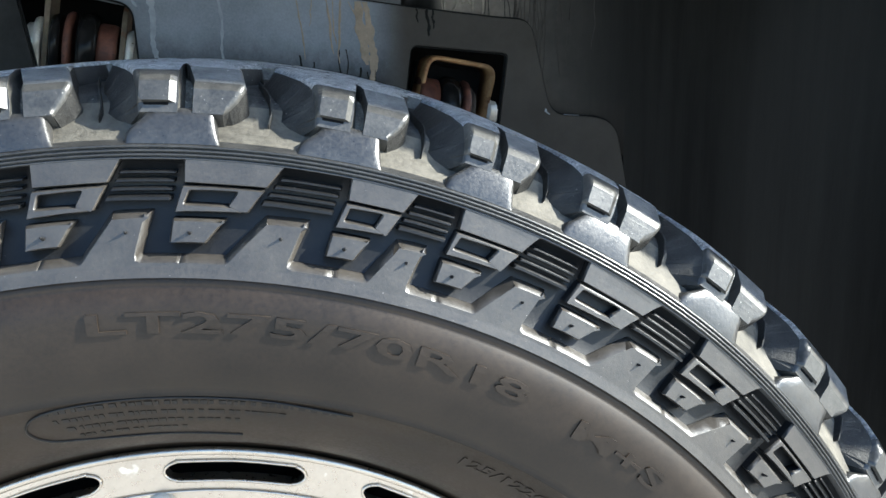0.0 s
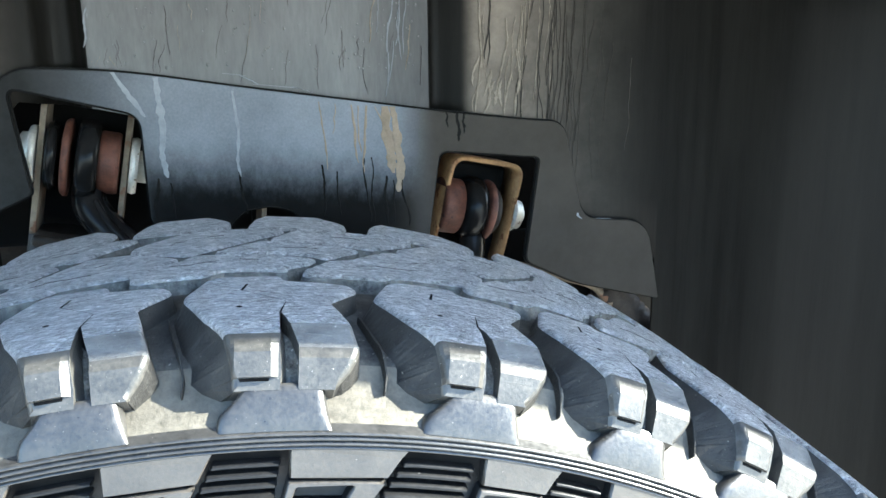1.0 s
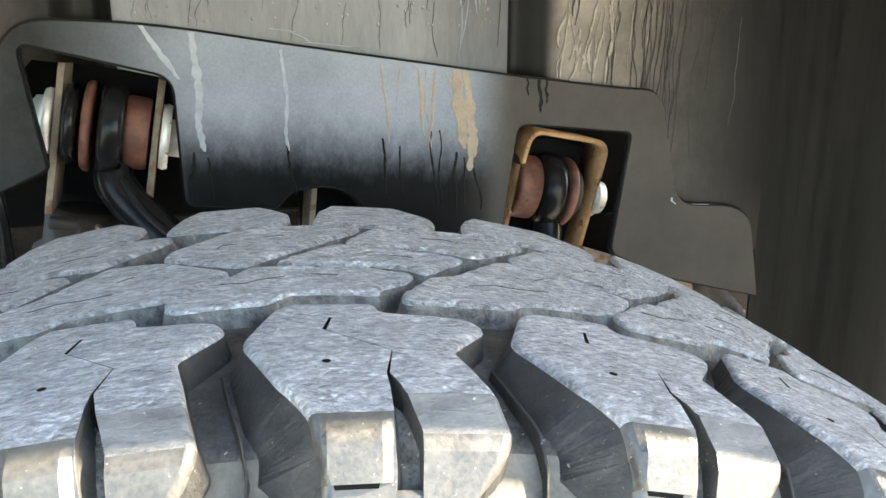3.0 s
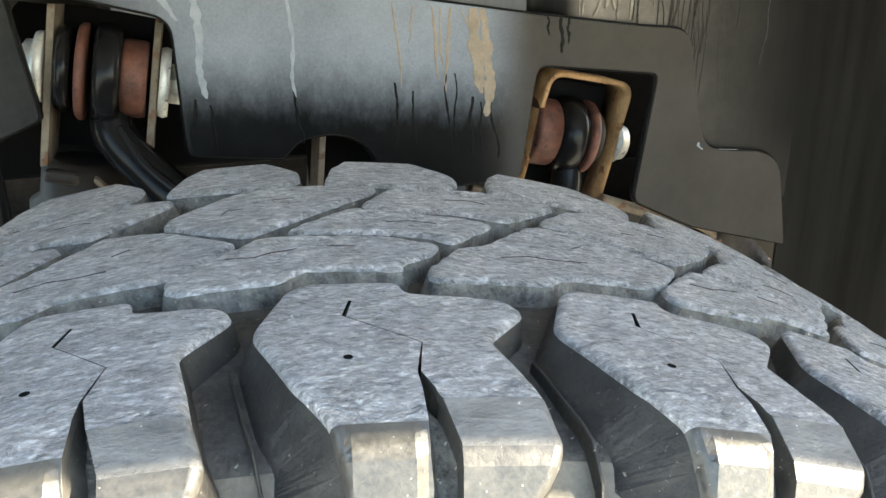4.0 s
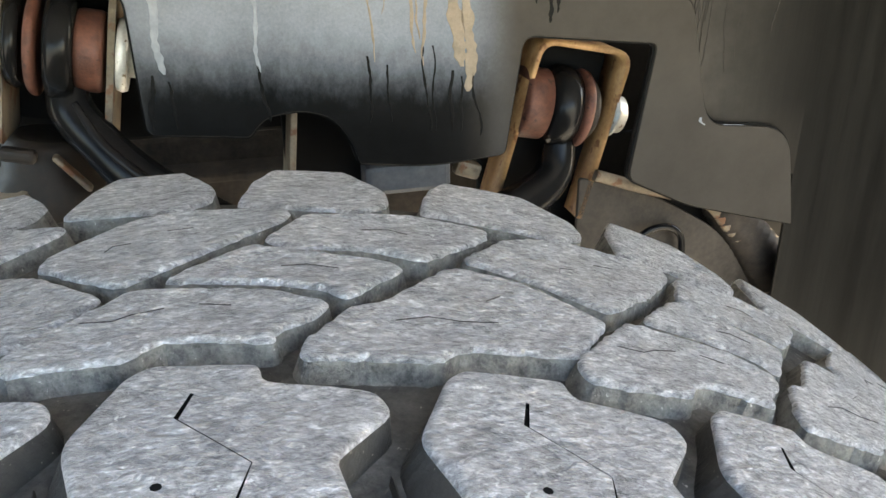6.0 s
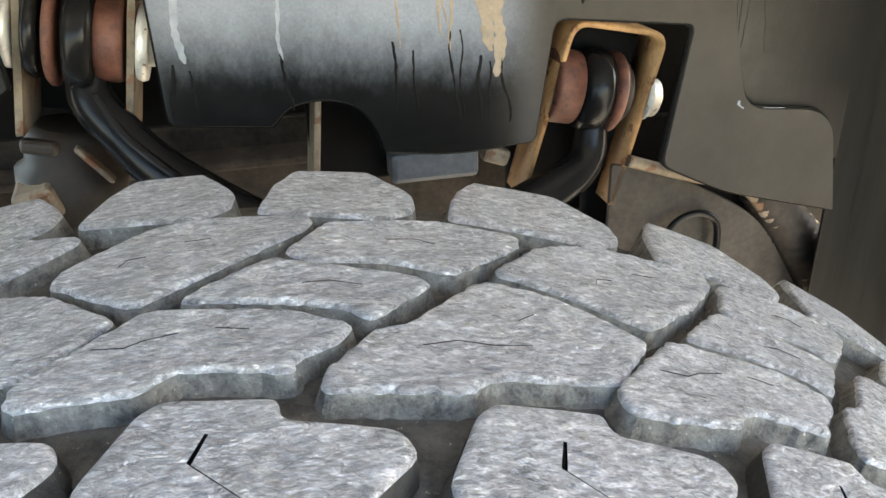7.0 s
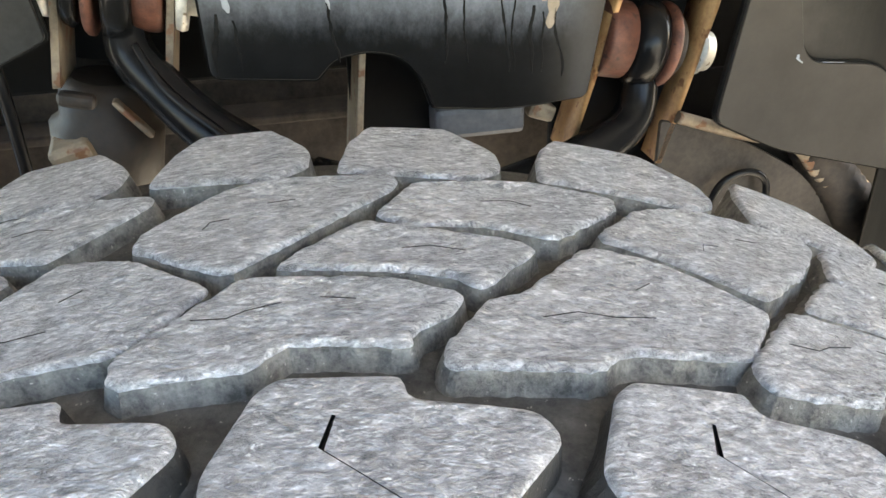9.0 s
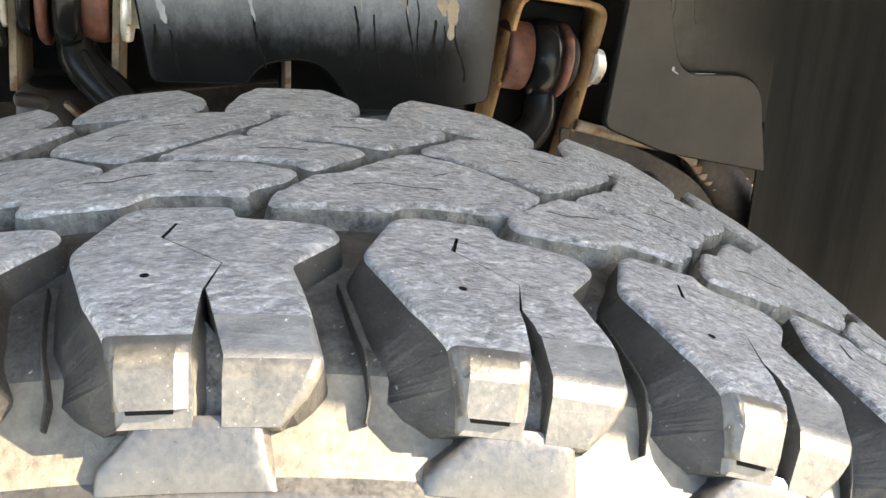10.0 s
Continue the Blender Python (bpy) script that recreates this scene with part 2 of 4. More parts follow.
def chips(m, colour, scale, at):
    """Small pale nicks scattered over a worn surface."""
    nt = m.node_tree
    n, ln = nt.nodes, nt.links
    base = n["Principled BSDF"].inputs["Base Color"]
    under = base.links[0].from_socket
    tc, ns, k, x = n.new("ShaderNodeTexCoord"), n.new("ShaderNodeTexNoise"), n.new("ShaderNodeMapRange"), n.new("ShaderNodeMix")
    ln.new(tc.outputs["Object"], ns.inputs["Vector"])
    ns.inputs["Scale"].default_value, ns.inputs["Detail"].default_value, ns.inputs["Roughness"].default_value = scale, 4.0, 0.65
    ln.new(ns.outputs[0], k.inputs[0])
    k.inputs[1].default_value, k.inputs[2].default_value = at, at + 0.03
    x.data_type = "RGBA"
    ln.new(k.outputs[0], x.inputs[0])
    ln.new(under, x.inputs[6])
    x.inputs[7].default_value = (*colour, 1)
    ln.new(x.outputs[2], base)




def wrinkles(m, stretch, turn, width, dark):
    """Thin dark torn lines, broken up, over a worn surface."""
    nt = m.node_tree
    n, ln = nt.nodes, nt.links
    base = n["Principled BSDF"].inputs["Base Color"]
    under = base.links[0].from_socket
    tc, rot, mp, ns, gap = n.new("ShaderNodeTexCoord"), n.new("ShaderNodeMapping"), n.new("ShaderNodeMapping"), n.new("ShaderNodeTexNoise"), n.new("ShaderNodeTexNoise")
    rot.inputs["Rotation"].default_value, mp.inputs["Scale"].default_value = (0, 0, turn), stretch
    ln.new(tc.outputs["Object"], rot.inputs["Vector"])
    ln.new(rot.outputs[0], mp.inputs["Vector"])
    ln.new(mp.outputs[0], ns.inputs["Vector"])
    ns.inputs["Scale"].default_value, ns.inputs["Detail"].default_value, ns.inputs["Roughness"].default_value, ns.inputs["Distortion"].default_value = 1.0, 3.0, 0.55, 0.7
    ln.new(tc.outputs["Object"], gap.inputs["Vector"])
    gap.inputs["Scale"].default_value, gap.inputs["Detail"].default_value = 110.0, 3.0
    off, line, hole, both, x = n.new("ShaderNodeMath"), n.new("ShaderNodeMapRange"), n.new("ShaderNodeMapRange"), n.new("ShaderNodeMath"), n.new("ShaderNodeMix")
    both.operation = "MULTIPLY"
    near = n.new("ShaderNodeMath")
    near.operation = "SUBTRACT"
    ln.new(ns.outputs[0], near.inputs[0])
    near.inputs[1].default_value = 0.5
    off.operation = "ABSOLUTE"
    ln.new(near.outputs[0], off.inputs[0])
    ln.new(off.outputs[0], line.inputs[0])
    line.inputs[1].default_value, line.inputs[2].default_value, line.inputs[3].default_value, line.inputs[4].default_value = 0.0, width, 1.0, 0.0
    ln.new(gap.outputs[0], hole.inputs[0])
    hole.inputs[1].default_value, hole.inputs[2].default_value = 0.46, 0.56
    ln.new(line.outputs[0], both.inputs[0])
    ln.new(hole.outputs[0], both.inputs[1])
    x.data_type, x.blend_type = "RGBA", "MULTIPLY"
    ln.new(both.outputs[0], x.inputs[0])
    ln.new(under, x.inputs[6])
    x.inputs[7].default_value = (dark, dark, dark, 1)
    ln.new(x.outputs[2], base)


scuff(WORN, (40, 90, 60), -0.5, 0.86, 1.14, 0.0012)
scuff(WORN, (120, 260, 170), 0.1, 0.90, 1.10, 0.0052)
wrinkles(WORN, (70, 190, 120), -0.35, 0.034, 0.34)
wrinkles(WORN, (130, 330, 220), 0.1, 0.04, 0.42)
chips(WORN, (0.87, 0.87, 0.86), 230, 0.665)
chips(WORN, (0.9, 0.9, 0.89), 900, 0.69)
chips(WALL, (0.5, 0.48, 0.43), 420, 0.69)

# ---- building helpers ----
from mathutils import geometry


def thing(name, at, label, category, group="", kind=""):
    ob = new(name)
    ob.location = at
    ob.empty_display_size = 0.05
    return tagged(ob, label, category, group, kind)


def part(name, bm, material, parent, label=""):
    """One mesh object, given in world coordinates, under a thing or a part."""
    bmesh.ops.recalc_face_normals(bm, faces=bm.faces[:])
    me = bpy.data.meshes.new(name)
    bm.to_mesh(me)
    bm.free()
    for m in material if isinstance(material, tuple) else (material,):
        me.materials.append(m)
    ob = new(name, me)
    if parent:
        ob.parent = parent
        if parent.parent is None:
            ob.matrix_parent_inverse = Matrix.Translation(-parent.location)
    if label:
        ob["label"] = label
    return ob


def rounded(corners, steps=4):
    """A closed outline from corners (x, y, radius); a radius of 0 keeps the corner sharp."""
    out, k = [], len(corners)
    for i, c in enumerate(corners):
        p, r = Vector(c[:2]), (c[2] if len(c) > 2 else 0.0)
        a, b = Vector(corners[i - 1][:2]), Vector(corners[(i + 1) % k][:2])
        if r <= 0:
            out.append((p.x, p.y))
            continue
        da, db = (a - p), (b - p)
        reach = min(r, da.length * 0.45, db.length * 0.45)
        s, e = p + da.normalized() * reach, p + db.normalized() * reach
        for j in range(steps + 1):
            f = j / steps
            q = s * (1 - f) ** 2 + p * 2 * f * (1 - f) + e * f * f
            out.append((q.x, q.y))
    return out


def densed(poly, longest):
    out = []
    for i, p in enumerate(poly):
        q = poly[(i + 1) % len(poly)]
        n = max(1, math.ceil(math.hypot(q[0] - p[0], q[1] - p[1]) / longest))
        out += [(p[0] + (q[0] - p[0]) * j / n, p[1] + (q[1] - p[1]) * j / n) for j in range(n)]
    return out


def area(poly):
    return sum(p[0] * q[1] - q[0] * p[1] for p, q in zip(poly, poly[1:] + poly[:1])) / 2


def inset(poly, dist, keep, ragged=0.45):
    """The outline moved inwards; where keep(x, y) is true it barely moves."""
    out, k = [], len(poly)
    for i, p in enumerate(poly):
        a, b = poly[i - 1], poly[(i + 1) % k]
        e1, e2 = Vector((p[0] - a[0], p[1] - a[1])), Vector((b[0] - p[0], b[1] - p[1]))
        n1, n2 = Vector((-e1.y, e1.x)).normalized(), Vector((-e2.y, e2.x)).normalized()
        m = n1 + n2
        m = m.normalized() / max(0.6, m.length / 2) if m.length > 0.05 else n1
        if keep and dist > 0 and keep(*p):
            h1, h2 = (bool(keep((p[0] + q[0]) / 2, (p[1] + q[1]) / 2)) for q in (a, b))
            if h1 != h2:
                way, side = (-e1.normalized(), n2) if h1 else (e2.normalized(), n1)
                if side.dot(way) > 0.3:
                    out.append((p[0] + way.x * dist / side.dot(way), p[1] + way.y * dist / side.dot(way)))
                    continue
        d = dist * (0.0 if keep and keep(*p) else 1.0 + (ragged * noise.noise((p[0] * 0.23, p[1] * 0.23, 4.4)) if dist > 0 else 0))
        out.append((p[0] + m.x * d, p[1] + m.y * d))
    return out


def slab(poly, surf, levels, longest=12.0, keep=None, wear=0.0, cuts=(), third=None, soft=False, across=()):
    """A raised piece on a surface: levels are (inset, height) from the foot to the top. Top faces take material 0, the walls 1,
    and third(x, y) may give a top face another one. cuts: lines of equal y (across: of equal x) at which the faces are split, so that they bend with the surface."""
    if area(poly) < 0:
        poly = poly[::-1]
    poly = densed(poly, longest)
    if wear:
        poly = [(x + wear * noise.noise((x * 0.45, y * 0.45, 1.7)), y + wear * noise.noise((x * 0.45, y * 0.45, 9.2)) + 0.4 * wear * noise.noise((x * 1.3, y * 1.3, 4.4))) for x, y in poly]
    bm = bmesh.new()
    rings, flats = [], []
    for d, h in levels:
        flat = inset(poly, d, keep, 0.45 if longest < 4.5 else 0.0) if d else poly
        flats.append(flat)
        rings.append([bm.verts.new((x, y, h)) for x, y in flat])
    k = len(poly)
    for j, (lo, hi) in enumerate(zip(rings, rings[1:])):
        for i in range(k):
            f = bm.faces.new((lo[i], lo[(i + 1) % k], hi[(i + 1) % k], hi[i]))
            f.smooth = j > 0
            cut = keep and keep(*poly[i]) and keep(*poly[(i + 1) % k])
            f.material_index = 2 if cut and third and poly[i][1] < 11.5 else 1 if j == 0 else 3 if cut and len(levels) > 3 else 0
    for ring, flat, index in ((rings[-1], flats[-1], 0), (rings[0], flats[0], 1)):
        for a, b, c in geometry.tessellate_polygon([[Vector((x, y, 0)) for x, y in flat]]):
            try:
                f = bm.faces.new((ring[a], ring[b], ring[c]))
                f.material_index, f.smooth = index, soft and index == 0
            except ValueError:
                pass
    for y in cuts:
        bmesh.ops.bisect_plane(bm, geom=bm.verts[:] + bm.edges[:] + bm.faces[:], plane_co=(0, y, 0), plane_no=(0, 1, 0), dist=1e-5)
    for x in across:
        bmesh.ops.bisect_plane(bm, geom=bm.verts[:] + bm.edges[:] + bm.faces[:], plane_co=(x, 0, 0), plane_no=(1, 0, 0), dist=1e-5)
    if third is not None:
        for f in bm.faces:
            if f.material_index == 0:
                f.material_index = third(*f.calc_center_median().xy)
    for v in bm.verts:
        v.co = surf(*v.co)
    return bm


def lathe(profile, steps, smooth=True, closed=False, centre=0.421, start=0.0, end=360.0, close_ends=False):
    """A surface of revolution round the wheel's axis; profile: (y, radius)."""
    bm = bmesh.new()
    whole = abs(end - start - 360) < 1e-6
    cols = []
    for i in range(steps if whole else steps + 1):
        a = radians(start + (end - start) * i / steps)
        cols.append([bm.verts.new((r * math.sin(a), y, centre + r * math.cos(a))) for y, r in profile])
    pairs = list(zip(cols, cols[1:] + cols[:1])) if whole else list(zip(cols, cols[1:]))
    for c, d in pairs:
        for j in range(len(profile) if closed else len(profile) - 1):
            j2 = (j + 1) % len(profile)
            bm.faces.new((c[j], c[j2], d[j2], d[j])).smooth = smooth
    return bm


def box(size, m, bevel=0.0, seg=2):
    bm = bmesh.new()
    bmesh.ops.create_cube(bm, size=1.0)
    bmesh.ops.scale(bm, vec=size, verts=bm.verts[:])
    if bevel:
        bmesh.ops.bevel(bm, geom=bm.edges[:], offset=bevel, segments=seg, profile=0.5, affect="EDGES")
    bmesh.ops.transform(bm, matrix=m, verts=bm.verts[:])
    return bm


def turned(profile, m, steps=28):
    """A solid turned round its own x axis; profile: (x, radius), closed at both ends; m places it."""
    bm = bmesh.new()
    cols = []
    for i in range(steps):
        a = 2 * math.pi * i / steps
        cols.append([bm.verts.new(m @ Vector((x, r * math.cos(a), r * math.sin(a)))) for x, r in profile])
    for c, d in zip(cols, cols[1:] + cols[:1]):
        for j in range(len(profile) - 1):
            bm.faces.new((c[j], c[j + 1], d[j + 1], d[j])).smooth = True
    for j in (0, -1):
        bm.faces.new([c[j] for c in cols])
    return bm


def tube(points, radius, steps=12, sub=8, flat=1.0):
    """A bent rod through the points (Catmull-Rom); radius a number or one a point; flat squashes it in z."""
    pts = [Vector(p) for p in points]
    rad = radius if isinstance(radius, (list, tuple)) else [radius] * len(pts)
    line = []
    for i in range(len(pts) - 1):
        p0, p1, p2, p3 = pts[max(i - 1, 0)], pts[i], pts[i + 1], pts[min(i + 2, len(pts) - 1)]
        for j in range(sub):
            t = j / sub
            q = 0.5 * (2 * p1 + (p2 - p0) * t + (2 * p0 - 5 * p1 + 4 * p2 - p3) * t * t + (3 * p1 - p0 - 3 * p2 + p3) * t ** 3)
            line.append((q, rad[i] * (1 - t) + rad[i + 1] * t))
    line.append((pts[-1], rad[-1]))
    bm = bmesh.new()
    rings, side = [], None
    for i, (q, r) in enumerate(line):
        t = (line[min(i + 1, len(line) - 1)][0] - line[max(i - 1, 0)][0]).normalized()
        if side is None:
            side = t.orthogonal().normalized()
        side = (side - t * side.dot(t)).normalized()
        up = t.cross(side)
        rings.append([bm.verts.new(q + (side * math.cos(2 * math.pi * k / steps) + up * math.sin(2 * math.pi * k / steps)) * r) for k in range(steps)])
    for a, b in zip(rings, rings[1:]):
        for k in range(steps):
            bm.faces.new((a[k], a[(k + 1) % steps], b[(k + 1) % steps], b[k])).smooth = True
    bm.faces.new(rings[0])
    bm.faces.new(rings[-1])
    return bm


# ---- ground and truck body ----
bm = bmesh.new()
bmesh.ops.create_grid(bm, x_segments=40, y_segments=40, size=60)
ground = part("ground", bm, EARTH, None)
tagged(ground, "pale dusty gravel ground under the parked truck", "ground", kind="structure")

AXLE = 0.421
ARCH, ARCH_X, ARCH_Z, LIP = 0.416, 0.359, 0.635, -0.0665


def fender_sheet():
    """The outer body side with the wide wheel opening, flat over the front, and a turned-in lip."""
    bm = bmesh.new()
    front, inner = [], []
    low, top, half = 0.35, 1.45, 1.7
    line = [(-0.72, 0.352), (-0.72, 0.60), (-0.70, 0.82), (-0.64, 0.95), (-0.54, 1.01), (-0.40, 1.02), (-0.25, 1.01), (-0.12, 0.985), (0.0, 0.97)]
    for i in range(41):
        a = radians(-36.4 + 132.5 * i / 40)
        line.append((ARCH_X + ARCH * math.sin(a), ARCH_Z + ARCH * math.cos(a)))
    line.append((0.76, 0.352))
    for x, z in line:
        dx, dz = x, z - AXLE
        k = max(abs(dx) / half, dz / (top - AXLE), -dz / (AXLE - low))
        front.append((bm.verts.new((x, LIP, z)), bm.verts.new((dx / k, LIP - 0.02, AXLE + dz / k))))
        inner.append((bm.verts.new((x, LIP + 0.02, z)), bm.verts.new((dx / k, LIP + 0.02, AXLE + dz / k))))
    for (a, b), (c, d) in zip(front, front[1:]):
        bm.faces.new((a, b, d, c)).smooth = True
    for (a, b), (c, d) in zip(inner, inner[1:]):
        bm.faces.new((a, c, d, b))
    for (a, b), (c, d), (e, f), (g, h) in zip(front, front[1:], inner, inner[1:]):
        bm.faces.new((a, c, g, e))
        bm.faces.new((b, f, h, d))
    return bm


truck = thing("truck_body", (0, 0.6, 0.35), "dark painted truck body around the open wheel arch", "truck body")
part("fender", fender_sheet(), PAINT, truck)
part("hood", box((3.4, 0.97, 0.03), pose(0, 0.42, 1.465), 0.01), PAINT, truck)

# ---- wheel housing ----
YAW = math.atan(0.135)
ALONG = Vector((math.cos(YAW), math.sin(YAW), 0))
INTO = Vector((-math.sin(YAW), math.cos(YAW), 0))
FOOT = Vector((0, 0.386, 0))


def at_shield(s, z, depth=0.0):
    """A place by millimetres along the splash shield, height and depth behind its face."""
    return FOOT + ALONG * (s / 1000) + INTO * (depth / 1000) + Vector((0, 0, z / 1000))


def liner_plan():
    """The housing's wall seen from above: (x, y, lower edge), with two shallow upright channels in the back."""
    out = []
    back = [(-330, 8), (-240, 8), (-150, 8), (-140, 8), (-134, 14), (-127, 24), (-115, 26), (-109, 21), (-105, 14), (-101, 9.5), (-97, 8), (-60, 8), (0, 8), (80, 8), (157, 8), (160, 20), (166, 26), (174, 25), (181, 20), (187, 14.5), (193, 11), (200, 9.2), (240, 9), (259, 8.4), (262, 8.3), (270, 8), (320, 7), (384, 5), (386, 5), (440, 5), (500, 5)]
    for s, d in back:
        p = at_shield(s, 0, d)
        if s < -300:
            low = 0.35
        elif s < -185:
            low = 0.80
        elif s < -150:
            low = 0.86
        elif s < 262:
            low = 0.893 - 0.128 * (s + 150) / 1000 + (0.004 if s < -80 else 0)
        elif s < 290:
            low = 0.80
        elif s < 385:
            low = 0.735
        else:
            low = 0.35
        out.append((p.x, p.y, low))
    x0, y0, _ = out[-1]
    for i in range(1, 13):
        a = radians(90 * i / 12)
        out.append((x0 + 0.25 * math.sin(a), y0 - 0.26 * (1 - math.cos(a)), 0.3))
    out.append((x0 + 0.255, -0.035, 0.3))
    xl, yl, _ = out[0]
    left = []
    for i in range(1, 9):
        a = radians(90 * i / 8)
        left.append((xl - 0.25 * math.sin(a), yl - 0.18 * (1 - math.cos(a)), 0.3))
    left.append((xl - 0.255, -0.035, 0.3))
    return left[::-1] + out


def liner_sheet(plan, top):
    bm = bmesh.new()
    cols = []
    for x, y, low in plan:
        cols.append([bm.verts.new((x, y, low + (top - low) * k / 6)) for k in range(7)])
    for a, b in zip(cols, cols[1:]):
        for k in range(6):
            bm.faces.new((a[k], b[k], b[k + 1], a[k + 1])).smooth = True
    return bm


housing = thing("wheel_housing_liner", (0, 0.3, 0.3), "dark plastic wheel housing liner with dried water streaks", "wheel liner")
bm = liner_sheet(liner_plan(), 1.09)
mid_panel = (at_shield(-102, 0).x, at_shield(158, 0).x)
for f in bm.faces:
    c = f.calc_center_median()
    if mid_panel[0] < c.x < mid_panel[1] and c.y > 0.3:
        f.material_index = 1
wall_part = part("back_wall", bm, (LINER, PANEL), housing)
shell = wall_part.modifiers.new("thick", "SOLIDIFY")
shell.thickness, shell.offset = 0.003, 0.0
# Unseen top of the housing, added as a reflector over the far tread rows.
bm = box((1.7, 0.72, 0.02), pose(0, 0.325, 1.1))
part("bounce_roof", bm, BOUNCE, housing)
# An added, unseen sheet that closes the housing in shade-black.
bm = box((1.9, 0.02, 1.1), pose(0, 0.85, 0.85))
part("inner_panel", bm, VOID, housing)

# The grey splash shield with its cut-outs for the control arm.
SHIELD_OUTLINE = [
    (-205, 806, 0), (-148, 831, 3), (-153, 872, 20), (-157, 908, 10), (-69, 886, 12), (-68, 803, 6), (-10, 797, 2), (1, 808.5, 9),
    (22, 811.5, 14), (41, 806, 14), (52, 790, 14), (57, 774, 2), (104, 768, 30), (154, 772, 4), (165, 849, 9), (259, 839, 6), (246, 745, 8), (297, 720, 12), (388, 695, 2),
    (372, 773, 24), (303, 780, 16), (281, 869, 30), (250, 871, 30), (168, 881, 0), (0, 905, 0), (-84, 918, 40), (-162, 921, 28), (-175, 865, 30), (-205, 835, 0),
]
shield = thing("splash_shield", at_shield(100, 695), "grey plastic splash shield with two cut-outs and dried mud runs", "splash shield")
bm = slab(rounded(SHIELD_OUTLINE, 6), lambda s, z, h: at_shield(s, z, -h), [(0, -3.0), (0, -0.6), (0.5, 0.0)], longest=25)
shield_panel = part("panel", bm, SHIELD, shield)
# Added black rim: draws the shadow gap along the shield's edge.
bm = slab(rounded(SHIELD_OUTLINE, 6), lambda s, z, h: at_shield(s, z, -h), [(-1.5, -6.5), (-1.5, -3.1)], longest=25)
part("edge_gap_shade", bm, TAR, shield, "black strip standing in for the shadow gap behind the shield")



def run(s0, z0, s1, z1, wide, material, name, seed, owner=None, depth=0.0):
    """A dried run of liquid on the shield: a thin wavy ribbon with a blunt lower end."""
    rng = random.Random(seed)
    left, right, n = [], [], max(14, int(math.hypot(s1 - s0, z1 - z0) / 3.2))
    drift = lean = 0.0
    for i in range(n + 1):
        f = i / n
        lean = 0.72 * lean + rng.uniform(-0.5, 0.5)
        drift = 0.93 * drift + lean * min(1.0, 0.8 + wide / 4)
        w = wide * (0.35 + 0.65 * math.sin(math.pi * min(1.0, 0.12 + 0.8 * f)) ** 0.7) * rng.uniform(0.6, 1.3) * 0.5
        if i == n:
            w *= 0.4
        s, z = s0 + (s1 - s0) * f + drift, z0 + (z1 - z0) * f
        left.append((s - w, z))
        right.append((s + w, z))
    bm = slab(left + right[::-1], lambda s, z, h: at_shield(s, z, depth - h), [(0, -0.2), (0, 0.05), (min(0.4, wide * 0.15), 0.22)], 10)
    part(name, bm, material, owner or shield_panel)


for i, r in enumerate([(-86, 917, -70, 884, 4.2), (-56, 913, -53, 838, 5.6), (-2, 902, -1, 836, 2.6)]):
    run(*r, CHALK, "pale_run", i)
for i, r in enumerate([(64, 892, 66, 838, 1.4), (77, 890, 76, 866, 1.0), (90, 889, 99, 842, 2.0), (96, 888, 98, 850, 1.3), (103, 888, 101, 834, 2.2), (109, 887, 118, 850, 1.6), (118, 887, 127, 832, 9.0), (124, 886.5, 129, 816, 7.0)]):
    run(*r, CLAY, "mud_run", 10 + i)
for i, r in enumerate([(64, 842, 64, 800, 1.8), (77, 836, 78, 800, 1.6), (99, 846, 98, 792, 1.5), (105, 846, 105, 792, 1.4), (118, 830, 119, 790, 2.2), (124, 826, 124, 790, 1.6), (131, 828, 134, 786, 1.8), (-1, 840, 0, 806, 2.0), (-60, 838, -58, 806, 3.0), (-52, 834, -51, 806, 2.0)]):
    run(*r, TAR, "grease_run", 20 + i)
run(181, 880, 182, 856, 3.0, TAR, "grease_run", 41)
run(186, 879, 186, 862, 2.2, TAR, "grease_run", 46)
run(171, 881, 172, 868, 2.0, TAR, "grease_run", 42)
run(298, 786, 303, 780, 2.2, CHALK, "scuff_mark", 43)
run(316, 779.5, 334, 778, 1.8, CHALK, "scuff_mark", 44)
streaks = random.Random(5)


def wall_streaks(count, s_from, s_to, top, length, low, wide, kinds, depth):
    """Dried drips down the liner between two places, each ending above the shield's edge."""
    for i in range(count):
        s0 = streaks.uniform(s_from, s_to)
        z0 = streaks.uniform(*top) * 1000
        run(s0, z0, s0 - streaks.uniform(-1, 7), max(z0 - streaks.uniform(*length), low(s0)), streaks.uniform(*wide), streaks.choice(kinds), "dried_streak", streaks.randrange(9999), housing, depth(s0))


wall_streaks(17, 200, 243, (0.905, 0.975), (25, 70), lambda s: 879 - 0.1 * (s - 198), (0.8, 2.2), (DRIP, DRIP, DRIP, DRIP, DRIP, DAMP), lambda s: 6.6)
wall_streaks(6, 212, 224, (0.895, 0.915), (10, 25), lambda s: 879 - 0.1 * (s - 198), (2.0, 3.6), (DRIP,), lambda s: 6.5)
wall_streaks(12, 238, 270, (0.92, 1.0), (40, 110), lambda s: 872 if s < 258 else 800, (0.5, 1.1), (DRIP, DRIP, DAMP), lambda s: 6.4)
wall_streaks(12, 266, 300, (0.88, 1.0), (60, 150), lambda s: 790, (0.45, 0.9), (DAMP, DAMP, FAINT), lambda s: 5.8)
wall_streaks(14, 262, 330, (0.93, 1.0), (90, 170), lambda s: 815, (0.35, 0.7), (DAMP, DAMP, FAINT), lambda s: 5.6)
